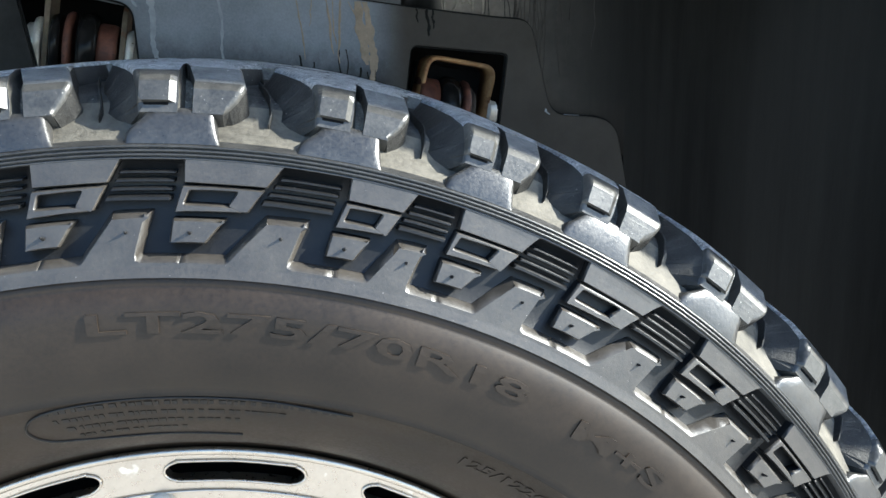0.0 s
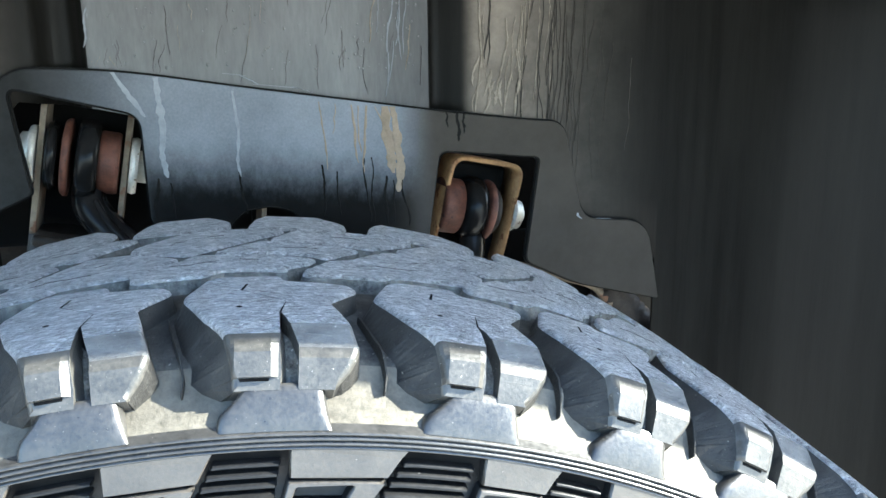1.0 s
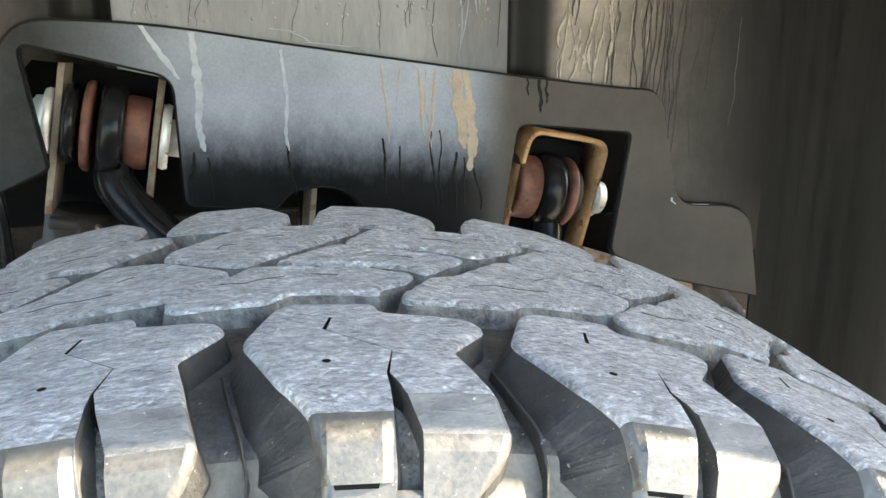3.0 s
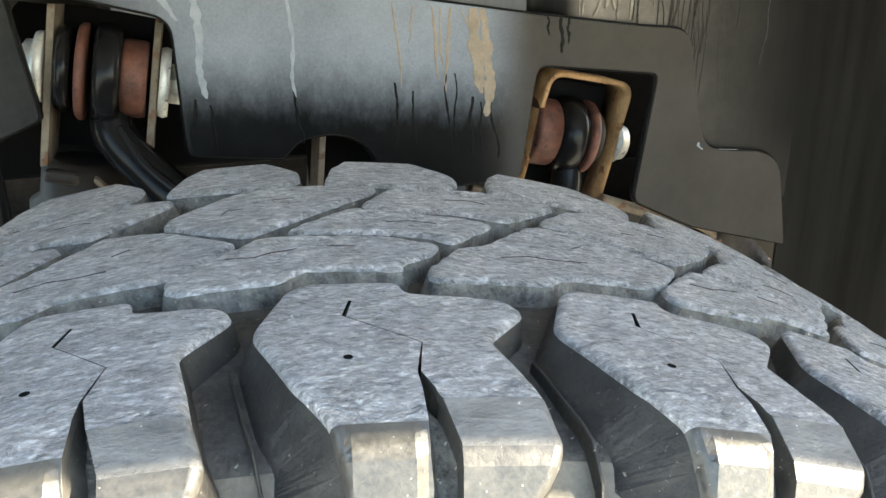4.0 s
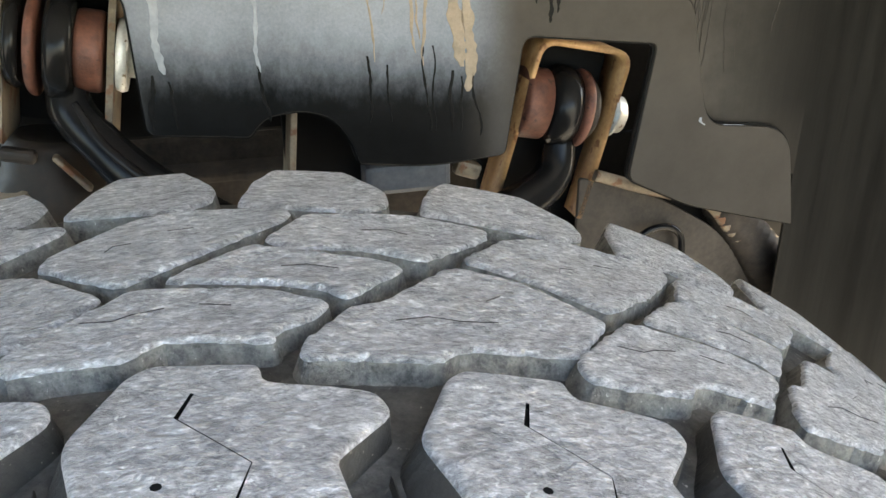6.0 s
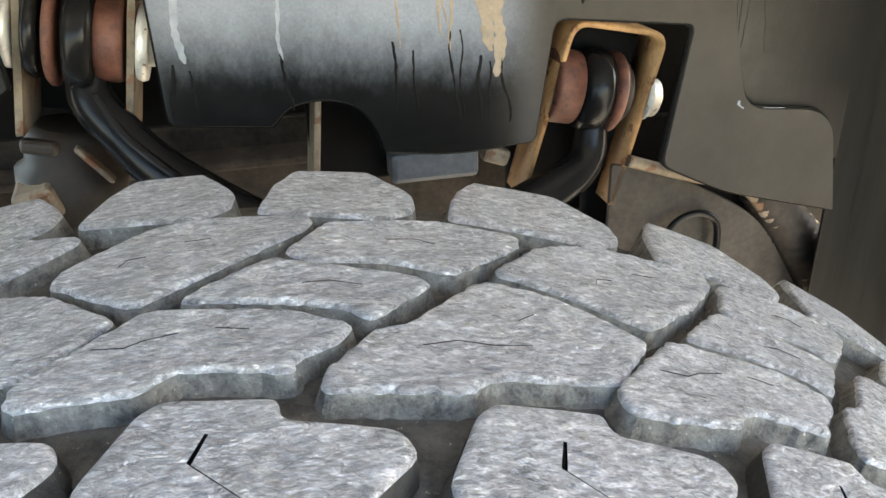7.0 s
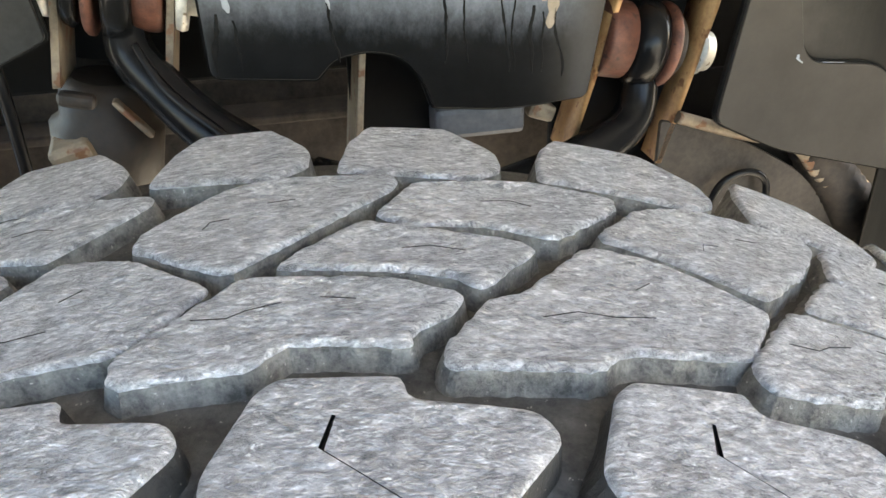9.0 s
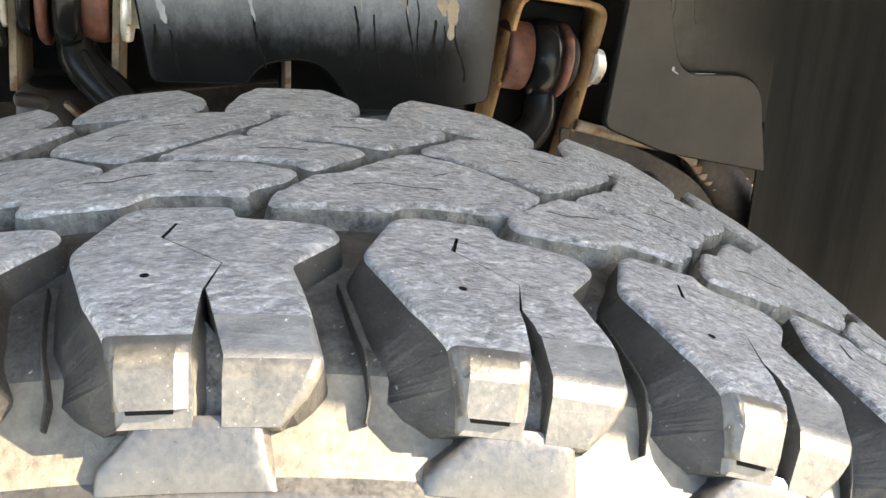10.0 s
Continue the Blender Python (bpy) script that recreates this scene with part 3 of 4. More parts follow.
wall_streaks(5, 300, 360, (0.90, 0.98), (40, 100), lambda s: 782, (0.35, 0.6), (DAMP, FAINT), lambda s: 5.4 - 2.0 * max(0, s - 320) / 64)
wall_streaks(30, -94, 155, (0.925, 0.985), (10, 40), lambda s: 922 - 0.13 * (s + 98), (0.3, 0.6), (FAINT, DAMP, DRIP), lambda s: 6.4)
wall_streaks(9, 110, 156, (0.93, 0.99), (30, 60), lambda s: 892, (0.6, 1.3), (CHALK, DRIP), lambda s: 6.4)
wall_streaks(7, -99, -86, (0.94, 1.0), (30, 60), lambda s: 924, (0.8, 1.8), (CHALK, DRIP), lambda s: 7.2)


def beads(count):
    """Small water beads that cling to the middle panel."""
    rng = random.Random(77)
    bm = bmesh.new()
    for i in range(count):
        s, z, r = rng.uniform(-90, 152), rng.uniform(915, 985), rng.uniform(0.45, 1.1)
        z = max(z, 926 - 0.13 * (s + 98))
        place = Matrix.Translation(at_shield(s, z, 6.3)) @ Matrix.Diagonal((r / 1000, r / 1400, r / 1000 * rng.uniform(1.0, 1.5), 1))
        bmesh.ops.create_icosphere(bm, subdivisions=1, radius=1.0, matrix=place)
    for f in bm.faces:
        f.smooth = True
    return bm


drops = part("water_beads", beads(110), BEAD, housing, "small dried water beads")
drops["kind"] = "stuff"
# a pale crooked run and a scuffed lip along the upper edge of the shield
run(-8, 915, 6, 913, 1.2, CHALK, "dried_streak", 400, housing, 5.0)
run(6, 913, 14, 906, 1.6, CHALK, "dried_streak", 403, housing, 5.0)
run(14, 906.5, 42, 903, 1.6, CHALK, "dried_streak", 401, housing, 5.0)
run(44, 904, 58, 899, 1.2, CHALK, "dried_streak", 402, housing, 5.0)

# ---- control arm, bushings and brackets ----
TILT_AXLE = -0.195
AX = (ALONG + Vector((0, 0, TILT_AXLE))).normalized()


def on_axis(s, depth):
    """A frame on the arm's hinge line: x runs along the hinge."""
    o = at_shield(s, 848 + TILT_AXLE * (s + 98), depth)
    y = INTO
    z = AX.cross(y).normalized()
    return Matrix((AX, y, z)).transposed().to_4x4(), o


def hinge(s, depth):
    r, o = on_axis(s, depth)
    return Matrix.Translation(o) @ r


arm = thing("upper_control_arm", at_shield(30, 740, 40), "glossy black steel upper control arm with rusty bushings", "control arm")
DEEP = 36
part("arm_eye", turned([(-0.008, 0.018), (-0.007, 0.030), (-0.003, 0.032), (0.004, 0.032), (0.008, 0.029), (0.009, 0.018)], hinge(-111, DEEP)), BLACK, arm)
part("arm_eye", turned([(-0.011, 0.018), (-0.010, 0.027), (-0.004, 0.030), (0.004, 0.030), (0.010, 0.027), (0.011, 0.018)], hinge(210, DEEP + 16)), BLACK, arm)
part("bushing", turned([(-0.006, 0.010), (-0.006, 0.028), (-0.004, 0.030), (-0.001, 0.030), (0.0, 0.022), (0.0, 0.01)], hinge(-122, DEEP)), RED, arm, "rust-red bushing flange")
part("bushing", turned([(0.0, 0.010), (0.0, 0.0235), (0.003, 0.0245), (0.013, 0.0245), (0.016, 0.0235), (0.016, 0.01)], hinge(-104, DEEP)), RED, arm, "rust-red bushing sleeve")
part("bushing", turned([(-0.014, 0.010), (-0.014, 0.025), (-0.011, 0.0255), (0.005, 0.0255), (0.006, 0.01)], hinge(193, DEEP + 16)), RED, arm, "rust-red bushing sleeve")
part("bushing", turned([(-0.002, 0.010), (-0.002, 0.027), (0.001, 0.029), (0.004, 0.028), (0.006, 0.024), (0.006, 0.01)], hinge(224, DEEP + 16)), RED, arm, "rust-red bushing flange")
part("dust_seal", turned([(-0.004, 0.01), (-0.004, 0.025), (0.0, 0.027), (0.004, 0.025), (0.004, 0.01)], hinge(-135, DEEP)), BLACK, arm, "black rubber dust seal")
part("dust_seal", turned([(-0.003, 0.01), (-0.003, 0.02), (0.0, 0.023), (0.003, 0.02), (0.003, 0.01)], hinge(233, DEEP + 16)), MUD, arm, "crumbling dirty rubber seal")


def arm_point(s, z, d):
    return at_shield(s, z, d)


part("arm_tube", tube([arm_point(-111, 838, 34), arm_point(-112, 816, 28), arm_point(-98, 796, 18), arm_point(-72, 771, 2), arm_point(-25, 740, -20)], [0.011, 0.0135, 0.0135, 0.015, 0.018], 14), BLACK, arm)
part("arm_rib", tube([arm_point(-107, 822, 14), arm_point(-97, 803, 5), arm_point(-84, 789, -3), arm_point(-60, 769, -15)], [0.002, 0.0032, 0.0035, 0.0035], 8), BLACK, arm, "raised black rib along the arm")
part("arm_tube", tube([arm_point(212, 775, 50), arm_point(206, 742, 40), arm_point(180, 728, 26), arm_point(130, 716, 8), arm_point(60, 712, -10), arm_point(-20, 738, -20)], [0.012, 0.014, 0.015, 0.016, 0.017, 0.02], 14), BLACK, arm)


def ear(s, depth, up, down, front, back_by, thick):
    """An upright bracket plate square to the hinge, with a rounded top."""
    m = hinge(s, depth)
    outline = rounded([(-front - 0.006, -down, 0.004), (back_by, -down, 0.004), (back_by, up, 0.02), (-front, up, 0.02)], 6)
    return slab(outline, lambda a, b, h: m @ Vector((h, a, b)), [(0, -thick / 2), (0.0006, thick / 2)], longest=0.03)


left_bracket = thing("control_arm_bracket", at_shield(-110, 780, 60), "tan rusty steel bracket holding the arm bushing by a bolt", "bracket", "control arm brackets")
part("ear", ear(-143, DEEP, 0.050, 0.06, 0.010, 0.036, 0.004), TAN, left_bracket)
part("ear", ear(-84, DEEP, 0.042, 0.06, 0.012, 0.036, 0.004), TAN, left_bracket)
# Near-black plate: paints the shade inside the bracket.
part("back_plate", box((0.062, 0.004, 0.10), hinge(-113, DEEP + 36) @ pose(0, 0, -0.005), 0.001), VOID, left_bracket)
part("bolt_head", turned([(-0.012, 0.006), (-0.012, 0.013), (-0.0105, 0.0155), (-0.006, 0.016), (-0.005, 0.0205), (-0.003, 0.0215), (0.0, 0.0215), (0.0, 0.006)], hinge(-146, DEEP - 3), 24), ZINC, left_bracket, "pale zinc flanged bolt head")
part("washer", turned([(0.0, 0.006), (0.0, 0.0215), (0.003, 0.0225), (0.006, 0.0215), (0.006, 0.006)], hinge(-81, DEEP), 28), ZINC, left_bracket, "pale zinc washer")
part("nut", turned([(0.0, 0.0135), (0.011, 0.0135), (0.013, 0.012)], hinge(-75, DEEP), 6), ZINC, left_bracket, "grey hexagon nut")
part("bolt_end", turned([(0.0, 0.006), (0.010, 0.006), (0.011, 0.005)], hinge(-63, DEEP), 12), ZINC, left_bracket)

right_bracket = thing("control_arm_bracket", at_shield(215, 720, 60), "arched tan steel bracket with rusty rim around the bushing", "bracket", "control arm brackets")


def arch_strip():
    """The bent strap of the second bracket: an upside-down U with thickness and depth."""
    outer = rounded([(-40, -80, 0), (-30, 48, 13), (42, 48, 15), (34, -80, 0)], 6)
    inner = rounded([(-36.5, -80, 0), (-26.5, 44, 10), (38, 44, 12), (30, -80, 0)], 6)
    bm = bmesh.new()
    loops = []
    m = hinge(211, 0)
    for d, ring in ((36, outer), (70, outer), (70, inner), (36, inner)):
        loops.append([bm.verts.new(m @ Vector((a / 1000, d / 1000, b / 1000))) for a, b in ring])
    k = len(outer)
    for a, b in zip(loops, loops[1:] + loops[:1]):
        for i in range(k - 1):
            bm.faces.new((a[i], a[i + 1], b[i + 1], b[i])).smooth = True
    for i in (0, k - 1):
        bm.faces.new([l[i] for l in loops])
    return bm


strap = part("strap", arch_strip(), OCHRE, right_bracket)
# Near-black plate: paints the shade inside the arched strap.
part("back_plate", box((0.07, 0.004, 0.12), hinge(212, 70) @ pose(0, 0, -0.02), 0.001), VOID, right_bracket)
part("bolt_head", turned([(0.0, 0.005), (0.0, 0.0165), (0.003, 0.0165), (0.004, 0.014), (0.010, 0.0135), (0.011, 0.008), (0.014, 0.007), (0.015, 0.005)], hinge(249, DEEP + 12), 20), ZINC, right_bracket, "pale zinc flanged bolt head")

# Added plates, coloured as the shade seen through the shield's openings.
cavity = thing("cavity_backing", at_shield(40, 690, 95), "near-black plates standing in for the dark cavity behind the arm brackets", "frame tower")
part("cavity_plate", box((0.52, 0.012, 0.26), Matrix.Translation(at_shield(35, 905, 96)) @ pose(0, 0, 0, 0, 0, math.degrees(YAW)), 0.003), VOID, cavity)
part("cavity_plate", box((0.17, 0.010, 0.21), Matrix.Translation(at_shield(246, 785, 88)) @ pose(0, 0, 0, 0, 0, math.degrees(YAW)), 0.003), VOID, cavity)

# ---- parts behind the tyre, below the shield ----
part("cavity_plate", box((0.075, 0.008, 0.10), Matrix.Translation(at_shield(50, 785, 62)) @ pose(0, 0, 0, 0, 0, math.degrees(YAW)), 0.002), VOID, cavity)
# Added blocker: keeps stray sunlight out of the gap below the shield.
part("cavity_plate", box((0.27, 0.008, 0.34), Matrix.Translation(at_shield(350, 590, 66)) @ pose(0, 0, 0, 0, 0, math.degrees(YAW)), 0.002), VOID, cavity)
rail = thing("frame_rail", (0.1, 0.62, 0.45), "brown dirty steel frame rail of the truck", "frame rail")
part("rail_box", box((1.8, 0.10, 0.20), Matrix.Translation((0.05, 0.62, 0.66)) @ pose(0, 0, 0, 0, 0, math.degrees(YAW)), 0.012, 3), MUD, rail)
part("flange", box((1.8, 0.05, 0.008), Matrix.Translation((0.05, 0.57, 0.725)) @ pose(0, 0, 0, 8, 0, math.degrees(YAW)), 0.002), MUD, rail)
tower = thing("shock_tower_plate", at_shield(20, 700, 60), "tan bare steel upright plate behind the shield", "plate")
part("upright", box((0.0045, 0.05, 0.16), Matrix.Translation(at_shield(13, 745, 50)) @ pose(0, 0, 0, 0, 6, 8), 0.001), TAN, tower)
part("shelf", box((0.062, 0.04, 0.022), Matrix.Translation(at_shield(96, 747, 58)) @ pose(0, 0, 0, 0, 0, 8), 0.004), STEEL, tower, "blue-grey steel shelf")
shock = thing("shock_absorber", at_shield(-150, 690, 70), "dark dirty shock absorber top with a small lug", "shock absorber")
part("body", turned([(0, 0.025), (0.0, 0.032), (0.05, 0.034), (0.055, 0.028), (0.075, 0.027), (0.08, 0.02)], Matrix.Translation(at_shield(-148, 715, 60)) @ pose(0, 0, 0, 0, -80, 0), 24), SOOT, shock)
part("band", box((0.021, 0.010, 0.009), Matrix.Translation(at_shield(-145, 791.7, 20)) @ pose(0, 0, 0, 0, 14, 8), 0.0035, 3), SOOT, shock)
wedge = thing("crossmember_bracket", at_shield(-160, 735, 50), "pale tan dirty steel bracket wedge", "bracket")
part("wedge_plate", box((0.030, 0.010, 0.0035), Matrix.Translation(at_shield(-118, 776, 26)) @ pose(0, 0, 0, 0, 53, 8), 0.002), TAN, wedge)
part("foot_plate", box((0.026, 0.03, 0.022), Matrix.Translation(at_shield(-156, 755, 36)) @ pose(0, 0, 0, 10, -14, 8), 0.004), TAN, wedge)
part("tab", box((0.020, 0.012, 0.012), Matrix.Translation(at_shield(144, 744, 58)) @ pose(0, 0, 0, 0, 20, 8), 0.003), TAN, tower, "tan rusty steel tab")
cable = thing("brake_sensor_cable", at_shield(-180, 700, 10), "thin black rubber sensor cable hanging down", "cable")
part("lead", tube([at_shield(-184, 850, 24), at_shield(-180, 813, 13), at_shield(-179.3, 790, 12), at_shield(-179.5, 767, 12), at_shield(-182, 700, 14), at_shield(-184, 640, 20)], 0.0038, 10), BLACK, cable)
lip = thing("inner_fender_edge", at_shield(330, 640, 30), "tan dusty rolled edge of the inner fender", "fender edge")
part("rolled_edge", tube([at_shield(236, 738, 34), at_shield(282, 722, 34), at_shield(332, 706, 34), at_shield(356, 682, 34), at_shield(390, 648, 34), at_shield(412, 600, 34)], 0.0045, 10), TAN, lip)
bm = slab(rounded([(225, 736, 4), (285, 718, 30), (354, 678, 30), (404, 600, 4), (380, 520, 0), (225, 520, 0)], 5), lambda s, z, h: at_shield(s, z, 36 - h), [(0, -3), (0.5, 0)], longest=30)
part("panel", bm, SILT, lip)
boot = thing("corrugated_boot", at_shield(425, 600, 20), "grey dirty corrugated rubber boot", "boot")
ridges = []
for i in range(15):
    ridges += [(0.009 * i, 0.013 + 0.0005 * i), (0.009 * i + 0.0045, 0.017 + 0.0006 * i)]
part("bellows", turned(ridges, Matrix.Translation(at_shield(350, 704, 42)) @ pose(0, 0, 0, 0, 50, 8), 20), MUD, boot)
wire = thing("wire_loop", at_shield(300, 650, 26), "thin dark looped wire", "wire")
part("lead", tube([at_shield(262, 650, 26), at_shield(270, 684, 24), at_shield(290, 694, 24), at_shield(308, 684, 24), at_shield(312, 650, 26)], 0.0028, 8), BLACK, wire)

# ---- tyre ----
R = 0.4212
TREAD_MID = 97.0
# Angles of the outer shoulder blocks and of the side ornament; the pitch changes from block to block.
SLITS = [-6.24, 2.32, 12.07, 20.9, 28.8, 38.4, 48.1, 58.1]
ORNAMENT = [-4.1, 4.37, 14.07, 21.18, 30.12, 40.26, 49.84]


def closed_ring(first, total):
    """The given angles, carried on round the wheel to so many in all with lightly changing pitch."""
    rest = total - len(first)
    gap = first[0] + 360 - first[-1]
    weights = [1.0 + 0.09 * math.sin(2.1 * i) for i in range(rest + 1)]
    out, a = list(first), first[-1]
    for w in weights[:-1]:
        a += gap * w / sum(weights)
        out.append(a)
    return out


TURNS = closed_ring(SLITS, 40)
ORNAMENTS = closed_ring(ORNAMENT, 40)


def angle_of(s, ring=TURNS):
    k = math.floor(s)
    n = len(ring)

    def at(i):
        return ring[i % n] + 360 * (i // n)
    return at(k) + (at(k + 1) - at(k)) * (s - k)


# Across the tread: distance from the outer edge of the crown, place and radius of the block tops, place and radius of the groove floor.
SECTION = [
    (-33, -18.6, 390.0, -18.2, 390.0), (-30, -17.5, 393.0, -15.8, 391.3), (-27, -16.3, 395.7, -12.6, 393.2), (-21, -13.9, 400.4, -8.8, 395.8), (-16, -11.0, 404.8, -5.4, 397.8),
    (-9, -6.7, 411.6, -1.5, 400.8), (-4, -3.2, 416.0, 1.0, 403.6), (-1.8, -1.9, 417.7, 2.0, 404.6), (0, -0.1, 418.8, 2.8, 405.6), (2, 2.0, 419.4, 4.0, 406.4), (5, 5.0, 419.7, 6.0, 407.6), (20, 20.0, 420.3, 20.0, 410.6), (48, 48.0, 420.8, 48.0, 413.6), (60, 60.0, 421.0, 60.0, 414.2), (97, 97.0, 421.3, 97.0, 414.4),
]
SEC = np.array(SECTION)


def tread(u, v, h):
    """A place on the tread: u millimetres round, v across, h from the groove floor (0) to the block top (1)."""
    w = v if v <= TREAD_MID else 2 * TREAD_MID - v
    yo, ro, yf, rf = (float(np.interp(w, SEC[:, 0], SEC[:, i])) for i in range(1, 5))
    y, r = yf + (yo - yf) * h, rf + (ro - rf) * h
    if v > TREAD_MID:
        y = 2 * TREAD_MID - y
    a = u / 421.0
    return Vector((r * math.sin(a), y, AXLE * 1000 + r * math.cos(a))) / 1000


def lobe_face(k):
    """The places of one shoulder block: like the tread, but with the facets of its two lobes and a leaning leading wall."""
    cut = radians(angle_of(k + NOTCH)) * 421.0
    lead, notch = radians(angle_of(k + 0.99)) * 421.0, radians(angle_of(k + 1.163)) * 421.0

    def put(u, v, h):
        if h < 0.82 and u < lead and v < 45:
            u -= (float(np.interp(v, [w[0] for w in WALL_RUN], [w[1] for w in WALL_RUN])) - 1.4) * min(1.0, (lead - u) / 3.0) * (0.82 - h) / 0.94
        if h < 0.82 and notch < u < cut and v < 8:
            u += 4.6 * min(1.0, (8 - v) / 6) * (0.82 - h) / 0.94
        if h > 1:
            h = 1 + (h - 1) * min(1.0, max(0.0, (-2.6 - v) / 7))
        p = tread(u, v, h)
        face = LOBES[0 if u < cut else 1]
        if h <= 0 or v >= 5 or v <= -19.5:
            return p
        w = max(v, -33.0)
        yo, ro = (float(np.interp(w, SEC[:, 0], SEC[:, i])) for i in (1, 2))
        yn, rn = (float(np.interp(v, face[:, 0], face[:, i])) for i in (1, 2))
        a, share = u / 421.0, min(h, 1.0) ** 2
        dr, dy = (rn - ro) * share, (yn - yo) * share
        if u < cut and -15.4 < v < -2.5 and h > 0.7:
            a0, a1, a2 = (angle_of(k + i) for i in range(3))
            d = math.degrees(u / 421.0)
            f = (d - a0) / (a1 - a0) if d < a1 else 1 + (d - a1) / (a2 - a1)
            near, far = 0.93, 1.164
            rise = PAD_RISE * min(1, max(0, (f - near) / 0.034)) * min(1, max(0, (far - f) / 0.034)) * min(1, (-2.5 - v) / 5)
            dr, dy = dr + 0.42 * rise, dy - 0.9 * rise
        return p + Vector((dr * math.sin(a), dy, dr * math.cos(a))) / 1000
    return put


tyre = thing("tyre", (0, 0.105, 0), "worn dusty all-terrain truck tyre with deep tread blocks", "tyre")

outer_side = [(-18.6, 389.8), (-19.6, 389.4), (-19.7, 388.9), (-18.0, 388.6), (-18.1, 388.2), (-20.0, 387.9), (-20.1, 387.3), (-18.3, 387.0), (-18.4, 386.6), (-20.4, 386.3), (-20.5, 385.8), (-18.8, 385.5), (-18.9, 385.1), (-20.2, 384.8), (-20.1, 384.3), (-14.6, 383.4),
              (-18.0, 371.0), (-22.6, 357.0), (-27.0, 346.0), (-33.0, 341.5), (-35.0, 338.2), (-34.6, 337.6), (-36.0, 336.8), (-38.0, 326.0), (-38.3, 316.0), (-37.2, 306.0),
              (-34.0, 296.0), (-31.6, 292.2), (-32.2, 291.6), (-31.0, 290.9), (-25.5, 282.0), (-17.0, 271.0), (-6.0, 261.0), (3.0, 254.5), (11.0, 250.0), (17.0, 246.8), (21.0, 243.0), (24.0, 236.0)]
floor_line = [(f[3], f[4]) for f in SECTION]
half = [(y, r) for y, r in outer_side[::-1]] + floor_line[:-1]
full = half + [(TREAD_MID, 414.4)] + [(2 * TREAD_MID - y, r) for y, r in half[::-1]]
bm = lathe([(y / 1000, r / 1000) for y, r in full], 240)
for f in bm.faces:
    c = f.calc_center_median()
    if math.hypot(c.x, c.z - AXLE) < 0.3415:
        f.material_index = 1
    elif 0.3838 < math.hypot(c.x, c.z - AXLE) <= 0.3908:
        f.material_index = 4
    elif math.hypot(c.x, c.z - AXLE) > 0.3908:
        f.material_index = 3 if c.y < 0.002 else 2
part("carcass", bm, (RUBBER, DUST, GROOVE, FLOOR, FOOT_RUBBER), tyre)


def on_tread(poly, k):
    """Tread outline from pitch steps and millimetres across."""
    return [(angle_of(p[0] + k) * math.pi / 180 * 421.0, p[1], *p[2:]) for p in poly]


EDGE = [(-1.7, -0.12), (0, 0.78), (0.25, 0.89), (0.7, 0.96), (1.5, 1.0)]
DEEP_EDGE = [(-1.4, -0.12), (0, 0.82), (0.3, 0.92), (0.9, 0.975), (1.8, 1.0)]
SHOULDER = [
    (0.950, -19.5, 1), (0.937, -11, 2), (0.903, -2, 2), (0.805, 7, 2), (0.645, 31, 4), (0.76, 53, 3), (0.825, 57, 2), (1.18, 56.5, 2), (1.195, 50, 3), (1.53, 47, 3), (1.587, 40, 4),
    (1.42, 25, 2), (1.475, 11, 2), (1.505, 2, 1.5), (1.545, -7.5, 1.5), (1.50, -13.5, 1), (1.425, -19.5, 0.4),
    (1.257, -19.5, 0), (1.257, -13, 0), (1.257, -7, 0), (1.222, 0.6, 0), (1.176, 11, 0), (1.203, 23.2, 0), (0.982, 36.6, 0), (1.008, 45.2, 0),
    (0.997, 45.4, 0), (0.966, 37.2, 0), (0.979, 36.45, 0), (1.200, 23.08, 0), (1.166, 11, 0), (1.170, 0, 0), (1.170, -7, 0), (1.178, -13, 0), (1.172, -19.5, 0),
]
NOTCH = 1.213  # the open cut that parts the two lobes of a shoulder block
# The lobes' own faces: distance across, place and radius. The first breaks once, the second has a shoulder facet.
LOBES = (np.array([(-19.5, -13.1, 401.6), (-15.5, -11.6, 405.3), (-5.5, -7.2, 414.6), (-2.5, -3.8, 417.6), (5, 5, 419.7)]),
         np.array([(-19.5, -13.1, 401.6), (-10, -9.0, 411.0), (-7.5, -6.3, 413.6), (1.5, 1.5, 419.2), (5, 5, 419.7)]))
APRON = [(-33.5, 0.872, 1.425), (-28, 0.858, 1.412), (-20, 0.968, 1.392), (-14, 1.0, 1.39), (-11, 1.02, 1.39)]  # across, from, to
WALL_RUN = [(-19.5, 5.5), (-15, 12.0), (-10, 15.0), (5, 10.0), (25, 5.4), (34, 3.5), (45, 1.4)]  # across, how far the leading wall leans out at its foot
